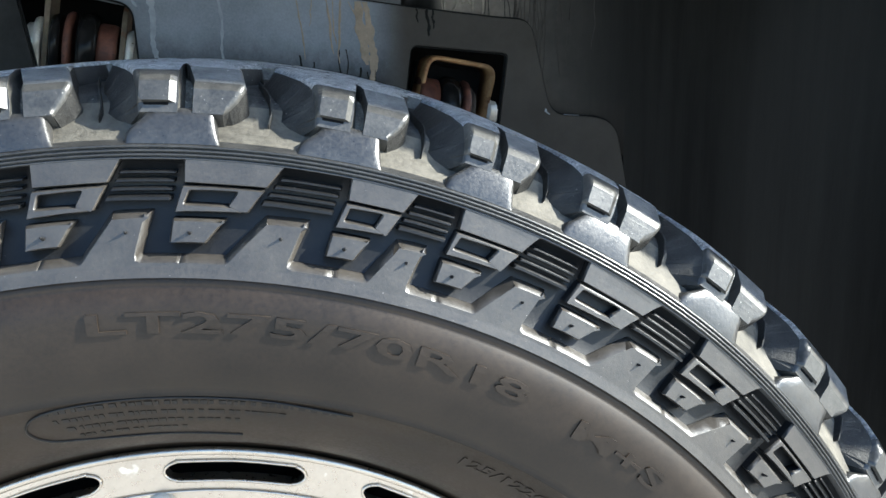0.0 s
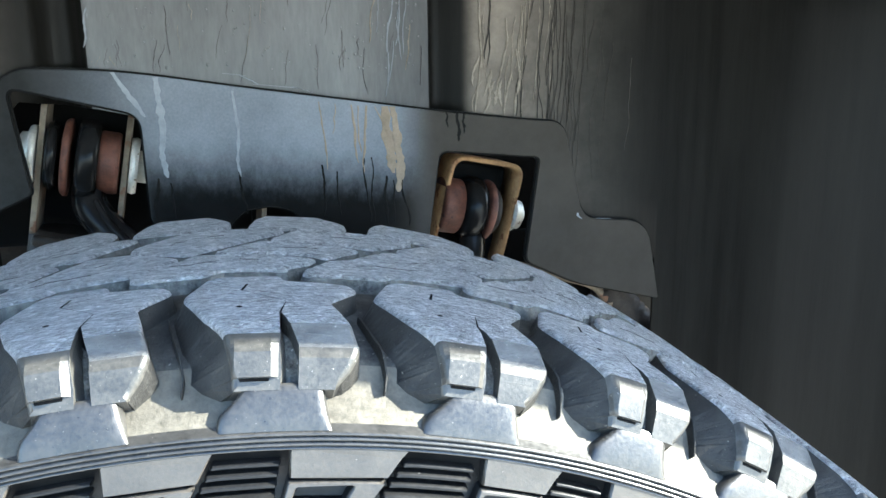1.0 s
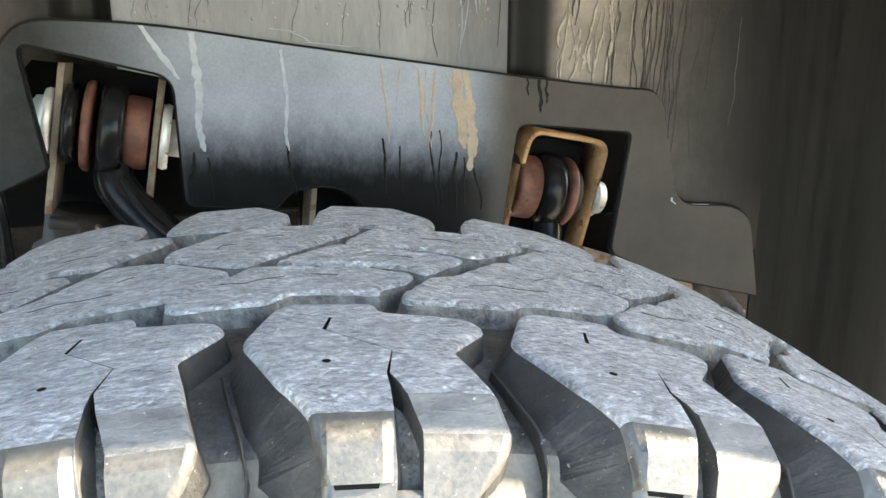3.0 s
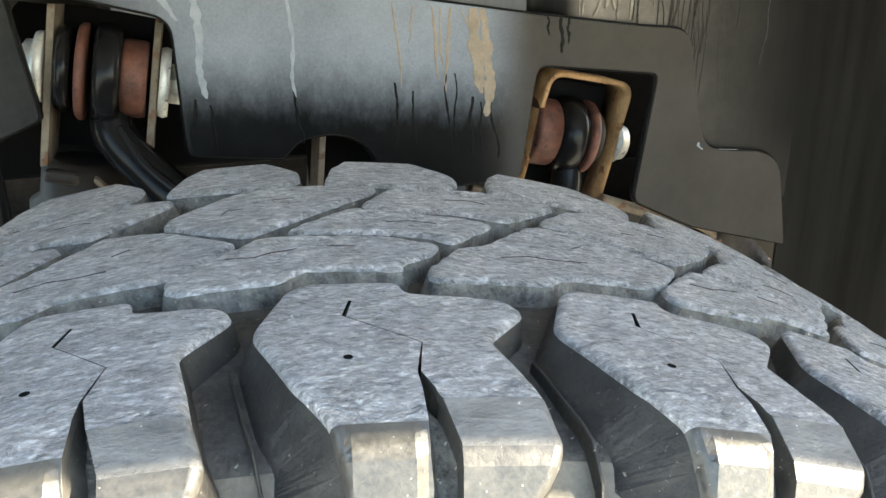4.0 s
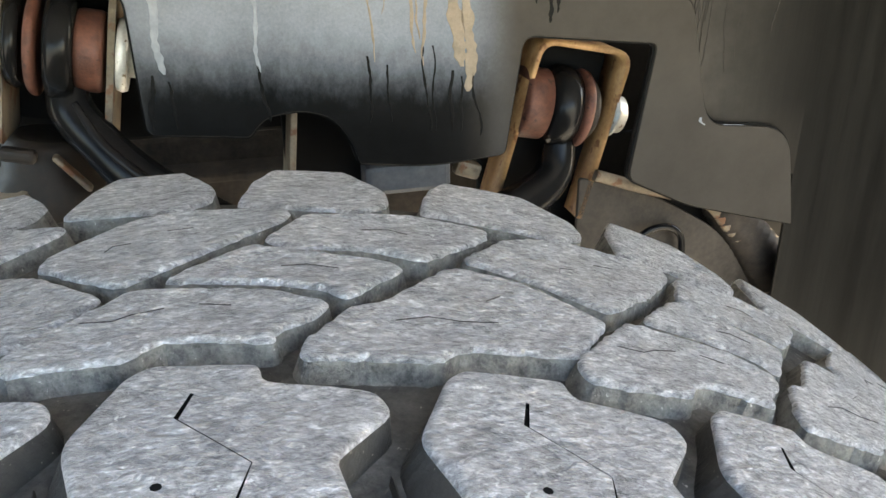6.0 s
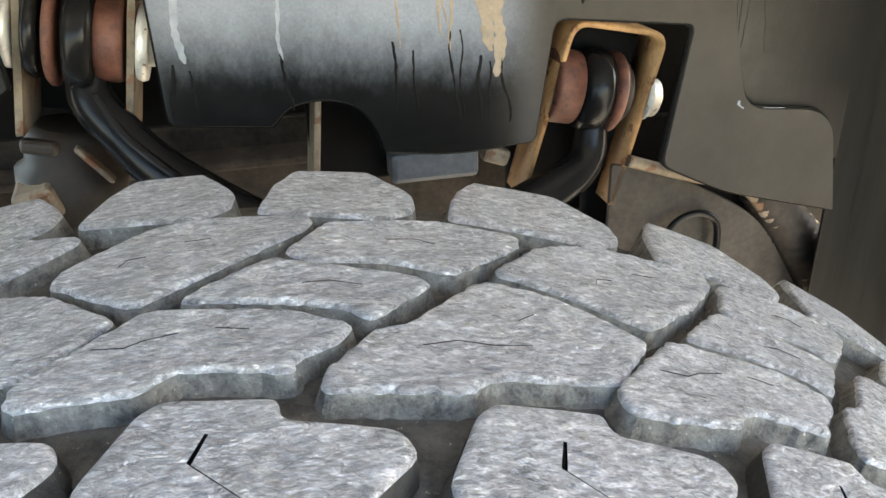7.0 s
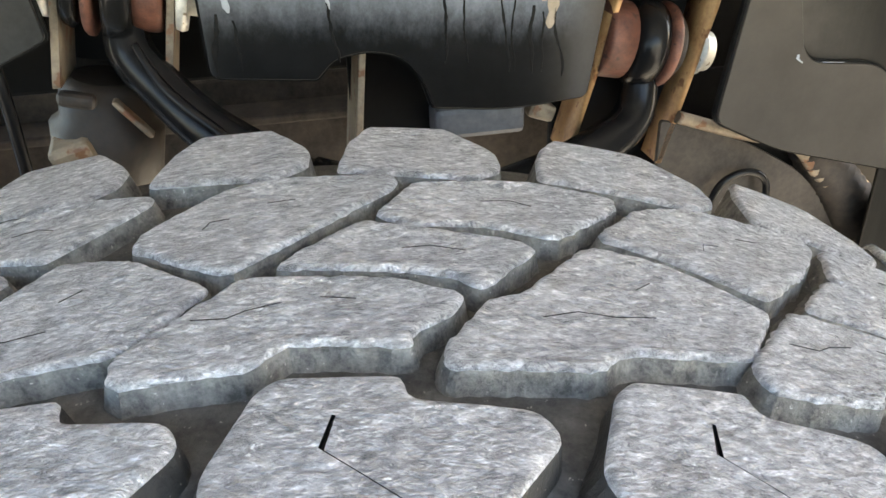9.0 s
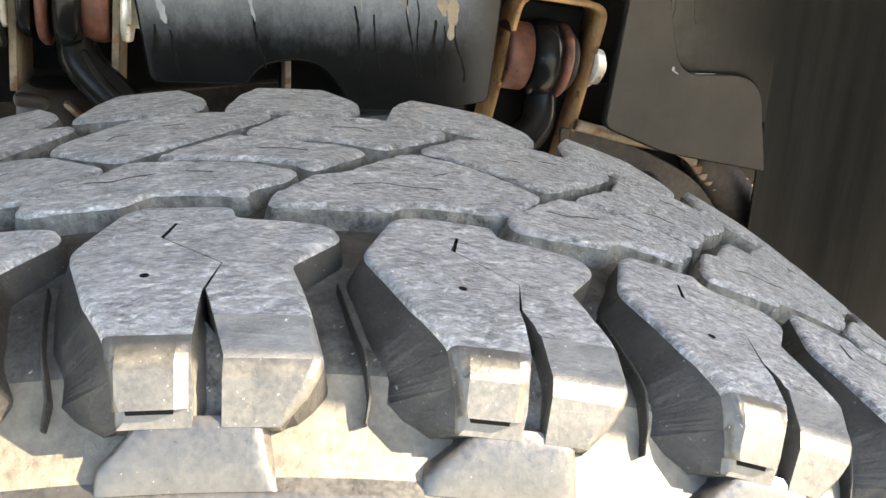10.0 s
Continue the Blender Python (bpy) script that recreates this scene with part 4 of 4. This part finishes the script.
INNER = [
    # the mid blocks, two pitches to a set: low, high, core, far low, far high
    [(0.30, 58, 3), (0.265, 67, 4), (0.635, 95, 3), (1.18, 92.5, 3), (1.395, 86, 3), (1.37, 80, 3), (1.22, 71, 2), (1.215, 66, 2), (0.825, 68, 3), (0.73, 60, 3)],
    [(1.29, 59, 3), (1.30, 66, 3), (1.47, 85, 3), (1.57, 86.5, 2), (1.88, 113, 4), (2.19, 108, 4), (2.54, 91, 3), (2.30, 69, 4), (1.83, 66, 3), (1.76, 60, 3)],
    [(0.745, 98, 2), (0.785, 103, 3), (1.056, 122, 3), (1.64, 112, 3), (1.685, 108, 2), (1.455, 88, 3), (1.38, 93, 2), (1.20, 96, 2)],
    [(1.10, 125, 3), (1.26, 146, 3), (1.74, 152, 3), (2.13, 147, 3), (2.11, 139, 3), (1.78, 115, 3), (1.56, 120, 3), (1.22, 120, 3)],
    [(0.14, 114, 3), (0.14, 121, 3), (0.44, 145, 3), (0.65, 151, 3), (1.195, 151.5, 3), (1.20, 143, 3), (0.905, 119, 3), (0.86, 116, 3), (0.58, 97, 3), (0.46, 100, 3)],
]
# one far block reaches further round than its kind
LONG_BLOCK = [(-0.05, 118, 2), (-0.04, 122, 3), (0.20, 141, 3), (0.50, 150, 3), (1.195, 151.5, 3), (1.20, 143, 3), (0.905, 119, 3), (0.86, 116, 3), (0.58, 98.5, 3), (0.47, 102.5, 3), (0.20, 111.5, 2)]
FAR_SHOULDER = [(0.04, 155, 3), (0.09, 178, 4), (0.19, 193, 3), (0.27, 207, 1), (0.53, 207, 1), (0.66, 192, 4), (0.885, 173, 4), (0.89, 160, 4), (0.73, 151, 3), (0.44, 152, 3)]
PAD_RISE = 2.1  # how far the pad on the first lobe stands out
RIB = [(0.570, 27), (0.580, 27), (0.627, 13), (0.677, 0), (0.697, -10), (0.686, -17.5), (0.676, -17.5), (0.683, -10), (0.663, 0), (0.614, 13)]


def foot_sheet(k):
    """The swelling below a shoulder block: it rises out of the grooves on both sides and runs out into the ringed band."""
    bm = bmesh.new()
    rows, across = [], [(0, -0.15), (0.012, 0.25), (0.03, 0.62), (0.06, 0.86), (0.11, 0.96), (0.25, 0.985), (0.5, 0.985), (0.72, 0.985), (0.88, 0.985), (0.945, 0.93), (0.975, 0.7), (0.992, 0.3), (1.0, -0.15)]
    ys = [-33.5, -31.5, -29.5, -27, -24, -21, -18.5, -17.2]
    for v in ys:
        a, b = (float(np.interp(v, [p[0] for p in APRON], [p[i] for p in APRON])) for i in (1, 2))
        rows.append([bm.verts.new(tread(radians(angle_of(k + a + (b - a) * f)) * 421.0, v, h * (0.93 if v > -18 else 1) if v > -33 else min(h, 0.9))) for f, h in across])
    for p, q in zip(rows, rows[1:]):
        for i in range(len(across) - 1):
            bm.faces.new((p[i], p[i + 1], q[i + 1], q[i])).smooth = True
    return bm


def on_slit(x, y, ends):
    p = Vector((x, y))
    for a, b in ends:
        d = b - a
        f = max(0.0, min(1.0, (p - a).dot(d) / max(d.length_squared, 1e-9)))
        if (a + d * f - p).length < 0.25:
            return True
    return False


def far_step(f):
    """The far shoulder has a pitch rhythm of its own: its blocks drift against the near ones and fall in again."""
    return float(np.interp(f, [-1, 0, 1, 2, 3, 4, 40], [-1, 0.01, 0.905, 1.76, 2.87, 4, 40]))


shoulders, mids = [], {}
for k in range(len(TURNS)):
    near = on_tread(SHOULDER, k)
    stay = [(Vector(p[:2]), Vector(q[:2])) for p, q in zip(near, near[1:]) if p[2] == 0 and q[2] == 0]
    parting = radians(angle_of(k + NOTCH)) * 421.0
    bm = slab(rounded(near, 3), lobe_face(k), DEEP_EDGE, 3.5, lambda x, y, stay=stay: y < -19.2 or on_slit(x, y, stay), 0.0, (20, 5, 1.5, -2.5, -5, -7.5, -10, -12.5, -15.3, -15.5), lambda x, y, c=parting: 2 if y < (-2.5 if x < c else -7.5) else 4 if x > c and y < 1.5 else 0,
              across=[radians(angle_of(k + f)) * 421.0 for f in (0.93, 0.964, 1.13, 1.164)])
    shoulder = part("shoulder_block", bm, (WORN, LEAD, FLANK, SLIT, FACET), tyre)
    shoulders.append(shoulder)
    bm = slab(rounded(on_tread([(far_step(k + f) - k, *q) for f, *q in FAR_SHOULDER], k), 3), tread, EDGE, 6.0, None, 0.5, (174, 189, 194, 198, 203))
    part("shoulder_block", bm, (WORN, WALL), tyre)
    part("shoulder_foot", foot_sheet(k), FOOT_RUBBER, tyre)
    # A black strip laid on the face draws the shade below the pad.
    part("undercut_shade", slab([p[:2] for p in on_tread([(0.982, -15.55), (1.126, -15.55), (1.122, -16.7), (0.988, -16.7)], k)], lobe_face(k), [(0, 0.9), (0.1, 1.02)], 4.0), SLIT, shoulder)
    part("notch_floor", slab([p[:2] for p in on_tread([(1.163, 9), (1.228, 1), (1.264, -7), (1.264, -19), (1.166, -19), (1.163, -7)], k)], tread, [(0, -0.1), (0, 0.5)], 6.0, cuts=(0, -4, -9, -15)), WALL, shoulder)
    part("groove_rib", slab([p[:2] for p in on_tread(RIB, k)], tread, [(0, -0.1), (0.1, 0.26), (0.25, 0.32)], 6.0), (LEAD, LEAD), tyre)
for k in range(0, len(TURNS), 2):
    for i, outline in enumerate(INNER):
        if k == 2 and i == 4:
            outline = LONG_BLOCK
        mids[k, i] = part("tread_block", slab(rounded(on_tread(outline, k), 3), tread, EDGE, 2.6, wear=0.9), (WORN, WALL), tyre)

# Fine cuts in the mid blocks and pits in the shoulder blocks.
CUTS = [
    [(0.50, 78), (0.62, 77.5), (0.68, 80), (0.80, 82.5)], [(0.93, 84), (1.05, 83)], [(1.62, 77), (1.74, 80), (1.86, 79), (2.0, 80.5)], [(1.98, 92), (2.05, 96)],
    [(1.20, 105.5), (1.30, 107), (1.42, 105)], [(1.52, 134), (1.64, 135.5), (1.72, 133)], [(0.42, 120), (0.44, 124), (0.52, 125)], [(0.66, 133), (0.78, 134.5)],
]


def ribbon(line, wide):
    left, right = [], []
    for i, p in enumerate(line):
        a, b = line[max(i - 1, 0)], line[min(i + 1, len(line) - 1)]
        d = Vector((b[0] - a[0], b[1] - a[1])).normalized()
        left.append((p[0] - d.y * wide / 2, p[1] + d.x * wide / 2))
        right.append((p[0] + d.y * wide / 2, p[1] - d.x * wide / 2))
    return left + right[::-1]


for k in range(0, 8, 2):
    for line, i in zip(CUTS, (0, 0, 1, 1, 2, 3, 4, 4)):
        flat = [p[:2] for p in on_tread(line, k - 2)]
        part("sipe", slab(ribbon(flat, 0.15), tread, [(0, 0.98), (0, 1.006)], 3.0), SLIT, mids[(k - 2) % 40, i])
for k in range(-1, 6):
    (cu, cv, _), = on_tread([(0.975, 17.5, 0)], k)
    ring = [(cu + 1.1 * math.cos(a * 0.785), cv + 1.0 * math.sin(a * 0.785)) for a in range(8)]
    part("stud_pit", slab(ring, tread, [(0, 0.98), (0, 1.006)], 3.0), SLIT, shoulders[k])


def flank(u, r, h):
    """A place on the outer side: u degrees, r millimetres; h 0 on the sunk band, 1 on its ornament."""
    top = float(np.interp(r, [336, 338.5, 345.1, 383.5, 386], [-36.0, -35.6, -32.8, -20.2, -19.6]))
    low = float(np.interp(r, [336, 346, 357, 371, 383.4], [-32.0, -27.0, -22.6, -18.0, -14.6]))
    y = low + (top - low) * h
    a = radians(u)
    return Vector((r * math.sin(a), y, AXLE * 1000 + r * math.cos(a))) / 1000


def side_piece(name, poly, k, levels):
    mm = 6.4
    pts = [(angle_of(k + p[0], ORNAMENTS) * mm, p[1], *(p[2:] or (0.5,))) for p in poly]
    stay = [(Vector(p[:2]), Vector(q[:2])) for p, q in zip(pts, pts[1:] + pts[:1]) if p[2] == 0 and q[2] == 0]
    bm = slab(rounded(pts, 2), lambda u, r, h: flank(u / mm, r, h), levels, 5.0, lambda x, y, stay=stay: on_slit(x, y, stay), across=np.arange(pts[-1][0] + 3, pts[0][0], 5.0) if name == "side_lug" else ())
    part(name, bm, (RUBBER if name == "side_rib" else PLATE, RUBBER), tyre)


def nub(k, f, r):
    """A small moulding pin on the side."""
    u = angle_of(k + f, ORNAMENTS)
    p, q = flank(u, r, 0.9), flank(u, r + 1.2, 1.5)
    part("moulding_pin", tube([p, (p + q) / 2, q], [0.0009, 0.0007, 0.0003], 6, 2), RUBBER, tyre)


RAISED = [(0, -0.2), (0, 0.75), (0.6, 1.0)]
for k in range(len(ORNAMENTS)):
    side_piece("side_plate", [(0.012, 375.4), (0.012, 385), (0.61, 385), (0.51, 375.4)], k, RAISED)
    side_piece("window_frame", [(-0.045, 364.5), (0.005, 374.6), (0.50, 374.6), (0.41, 365.5), (0.395, 365.45, 0), (0.2845, 367.75, 0), (0.335, 373), (0.05, 372.6), (0.02, 367.8), (0.2835, 367.65, 0), (0.394, 365.35, 0)], k, RAISED)
    side_piece("side_stud", [(-0.054, 362.3), (0.28, 362.3), (0.161, 353), (-0.077, 353)], k, [(0, -0.2), (0, 0.7), (0.9, 1.0)])
    side_piece("side_lug", [(0.004, 341, 0), (0.004, 348.5, 0), (-0.275, 348.5), (-0.195, 365), (-0.48, 364.5), (-0.71, 348.5), (-1.004, 348.5, 0), (-1.004, 341, 0)], k, [(0, -0.2), (0, 0.1), (2.2, 1.15)])
    nub(k, 0.06, 357.0)
    nub(k, -0.37, 357.0)
    for j, (r0, r1) in enumerate(((368.6, 370.6), (372.0, 373.6), (375.2, 376.8), (378.4, 379.8))):
        f0, f1 = (384 - r0) / 16, (384 - r1) / 16
        side_piece("side_rib", [(-0.37 - 0.16 * f0, r0), (-0.37 - 0.16 * f1, r1), (-0.02 - 0.05 * f1, r1), (-0.02 - 0.05 * f0, r0)], k, [(0, -0.2), (0, 0.5), (0.5, 0.7 if j else 0.95)])


def bent_text(words, start, end, r0, r1, raise_by, name):
    """Raised lettering set round the outer side between two angles."""
    curve = bpy.data.curves.new(name, "FONT")
    curve.body, curve.extrude, curve.offset, curve.resolution_u = words, 0.5, 0.018, 2
    tmp = bpy.data.objects.new(name, curve)
    scene.collection.objects.link(tmp)
    bpy.context.view_layer.update()
    me = bpy.data.meshes.new_from_object(tmp.evaluated_get(bpy.context.evaluated_depsgraph_get()))
    bpy.data.objects.remove(tmp)
    bm = bmesh.new()
    bm.from_mesh(me)
    bpy.data.meshes.remove(me)
    bmesh.ops.subdivide_edges(bm, edges=[e for e in bm.edges if e.calc_length() > 0.25], cuts=2)
    xs, ys = [v.co.x for v in bm.verts], [v.co.y for v in bm.verts]
    for v in bm.verts:
        fx, fy = (v.co.x - min(xs)) / (max(xs) - min(xs)), (v.co.y - min(ys)) / (max(ys) - min(ys))
        r, a = r0 + (r1 - r0) * fy, radians(start + (end - start) * fx)
        y = float(np.interp(r, [q[1] for q in outer_side[::-1]], [q[0] for q in outer_side[::-1]])) - (raise_by if v.co.z > 0 else -0.6)
        v.co = Vector((r * math.sin(a), y, AXLE * 1000 + r * math.cos(a))) / 1000
    part("lettering", bm, DUST, tyre, "raised rubber lettering")


bent_text("LT275/70R18", -1.5, 30.0, 320.0, 328.5, 0.8, "size")
bent_text("M+S", 34.6, 43.6, 317.0, 326.0, 0.8, "season")
bent_text("125/122Q", 28.6, 38.5, 278.5, 284.5, 0.5, "load")
for row, (ra_, rb_) in enumerate(((286.5, 288.6), (281.0, 283.1), (275.5, 277.6), (270.5, 272.3))):
    a = -6.6 + 0.6 * row
    rng = random.Random(row)
    while a < 16.5 - 4 * row:
        w = rng.uniform(0.22, 0.62)
        bm = bmesh.new()
        pts = []
        for aa, rr in ((a, ra_), (a, rb_), (a + w, rb_), (a + w, ra_)):
            y = float(np.interp(rr, [q[1] for q in outer_side[::-1]], [q[0] for q in outer_side[::-1]]))
            pts.append((radians(aa), rr, y))
        lo = [bm.verts.new(Vector((r * math.sin(q), y + 0.4, AXLE * 1000 + r * math.cos(q))) / 1000) for q, r, y in pts]
        hi = [bm.verts.new(Vector((r * math.sin(q), y - 0.35, AXLE * 1000 + r * math.cos(q))) / 1000) for q, r, y in pts]
        bm.faces.new(hi)
        for i in range(4):
            bm.faces.new((lo[i], lo[(i + 1) % 4], hi[(i + 1) % 4], hi[i]))
        part("print_bar", bm, RUBBER, tyre)
        a += w + (rng.uniform(0.12, 0.2) if rng.random() < 0.75 else 0.42)



def side_place(angle, r, out=0.3):
    y = float(np.interp(r, [q[1] for q in outer_side[::-1]], [q[0] for q in outer_side[::-1]])) - out
    a = radians(angle)
    return Vector((r * math.sin(a), y, AXLE * 1000 + r * math.cos(a))) / 1000


edge = [(18, 288.5), (10, 290), (2, 290.5), (-4, 289.5), (-7.2, 286.5), (-8.4, 279), (-7.4, 271), (-4, 267), (3, 265.5), (9, 264.5)]
part("print_border", tube([side_place(a, r) for a, r in edge], 0.0006, 6, 6), RUBBER, tyre)

# ---- wheel ----
wheel = thing("wheel", (0, 0.1, 0.176), "scuffed polished metal wheel with a ring of long slots", "wheel")
part("rim", lathe([(y / 1000, r / 1000) for y, r in [(30, 236), (20.5, 241), (18.4, 243.6), (17.0, 244.2), (15.6, 243.0), (15.4, 241.2), (17.5, 239.8), (20.5, 238.6), (24, 237.6)]], 200), CHROME, wheel)


def slotted_face(n, first, r_in, r_low, r_high, r_out, length):
    """The flat ring of the wheel with long round-ended openings."""
    bm = bmesh.new()
    per = 360 / n
    cols = 96
    last = None
    ring = []
    mid, hw = (r_low + r_high) / 2, (r_high - r_low) / 2
    end = math.degrees(hw / mid)
    for i in range(n):
        for j in range(cols):
            f = (j / cols - 0.5) * per
            edge = abs(f) - (length / 2 - end)
            if edge <= 0:
                w = hw
            elif edge < end:
                w = hw * math.sqrt(1 - (edge / end) ** 2)
            else:
                w = 0.0
            ring.append((first + i * per + f, w))

    def put(a, r, y):
        return bm.verts.new((r * math.sin(radians(a)) / 1000, y / 1000, AXLE + r * math.cos(radians(a)) / 1000))
    rows = [[put(a, r_in, 22), put(a, mid - w, 22), put(a, mid + w, 22), put(a, r_out, 22), put(a, mid - w, 30), put(a, mid + w, 30)] for a, w in ring]
    for (p, (a, w)), (q, (b, z)) in zip(zip(rows, ring), zip(rows[1:] + rows[:1], ring[1:] + ring[:1])):
        bm.faces.new((p[0], p[1], q[1], q[0]))
        bm.faces.new((p[2], p[3], q[3], q[2]))
        if w > 0 or z > 0:
            bm.faces.new((p[1], p[4], q[4], q[1]))
            bm.faces.new((p[2], q[2], q[5], p[5]))
    bmesh.ops.remove_doubles(bm, verts=bm.verts[:], dist=1e-6)
    return bm


part("slotted_ring", slotted_face(15, 8.1, 219.5, 224.2, 234.8, 238.0, 16.7), CHROME, wheel)
for i in range(15):
    loop = []
    for j in range(33):
        f = 2 * math.pi * j / 32
        along = 6.0 * (1 if math.cos(f) > 0 else -1) + 2.35 * math.cos(f)
        if abs(math.cos(f)) < 0.05:
            along = 0.0
        a = radians(8.1 + 24 * i + along)
        r = (229.5 + 5.3 * math.sin(f)) / 1000
        loop.append((r * math.sin(a), 0.0216, AXLE + r * math.cos(a)))
    part("slot_edge", tube(loop, 0.0008, 6, 3), CHROME, wheel, "bright slot edge")
part("bead_line", lathe([(y / 1000, r / 1000) for y, r in [(22.4, 220), (20.8, 219.6), (20.6, 218.6), (22.6, 217.8)]], 160), CHROME, wheel)
part("disc", lathe([(y / 1000, r / 1000) for y, r in [(22.5, 218), (23, 190), (40, 160), (44, 110), (30, 80), (28, 1)]], 120), CHROME, wheel)
# Barrel and backing carry the dark of the wheel's inside as colour.
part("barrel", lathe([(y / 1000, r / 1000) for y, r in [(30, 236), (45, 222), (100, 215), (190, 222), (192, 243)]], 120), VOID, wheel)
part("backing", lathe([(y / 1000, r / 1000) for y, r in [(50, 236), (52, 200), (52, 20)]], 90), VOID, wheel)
for i in range(15):
    a = radians(-1.0 + 24 * i)
    m = Matrix.Translation((0.2135 * math.sin(a), 0.022, AXLE + 0.2135 * math.cos(a))) @ pose(0, 0, 0, 0, 0, -90)
    bm = turned([(-0.003, 0.0062), (0.002, 0.0062), (0.004, 0.0052), (0.0052, 0.003), (0.0055, 0.001)], m, 18)
    part("rivet", bm, ZINC, wheel, "domed bolt")
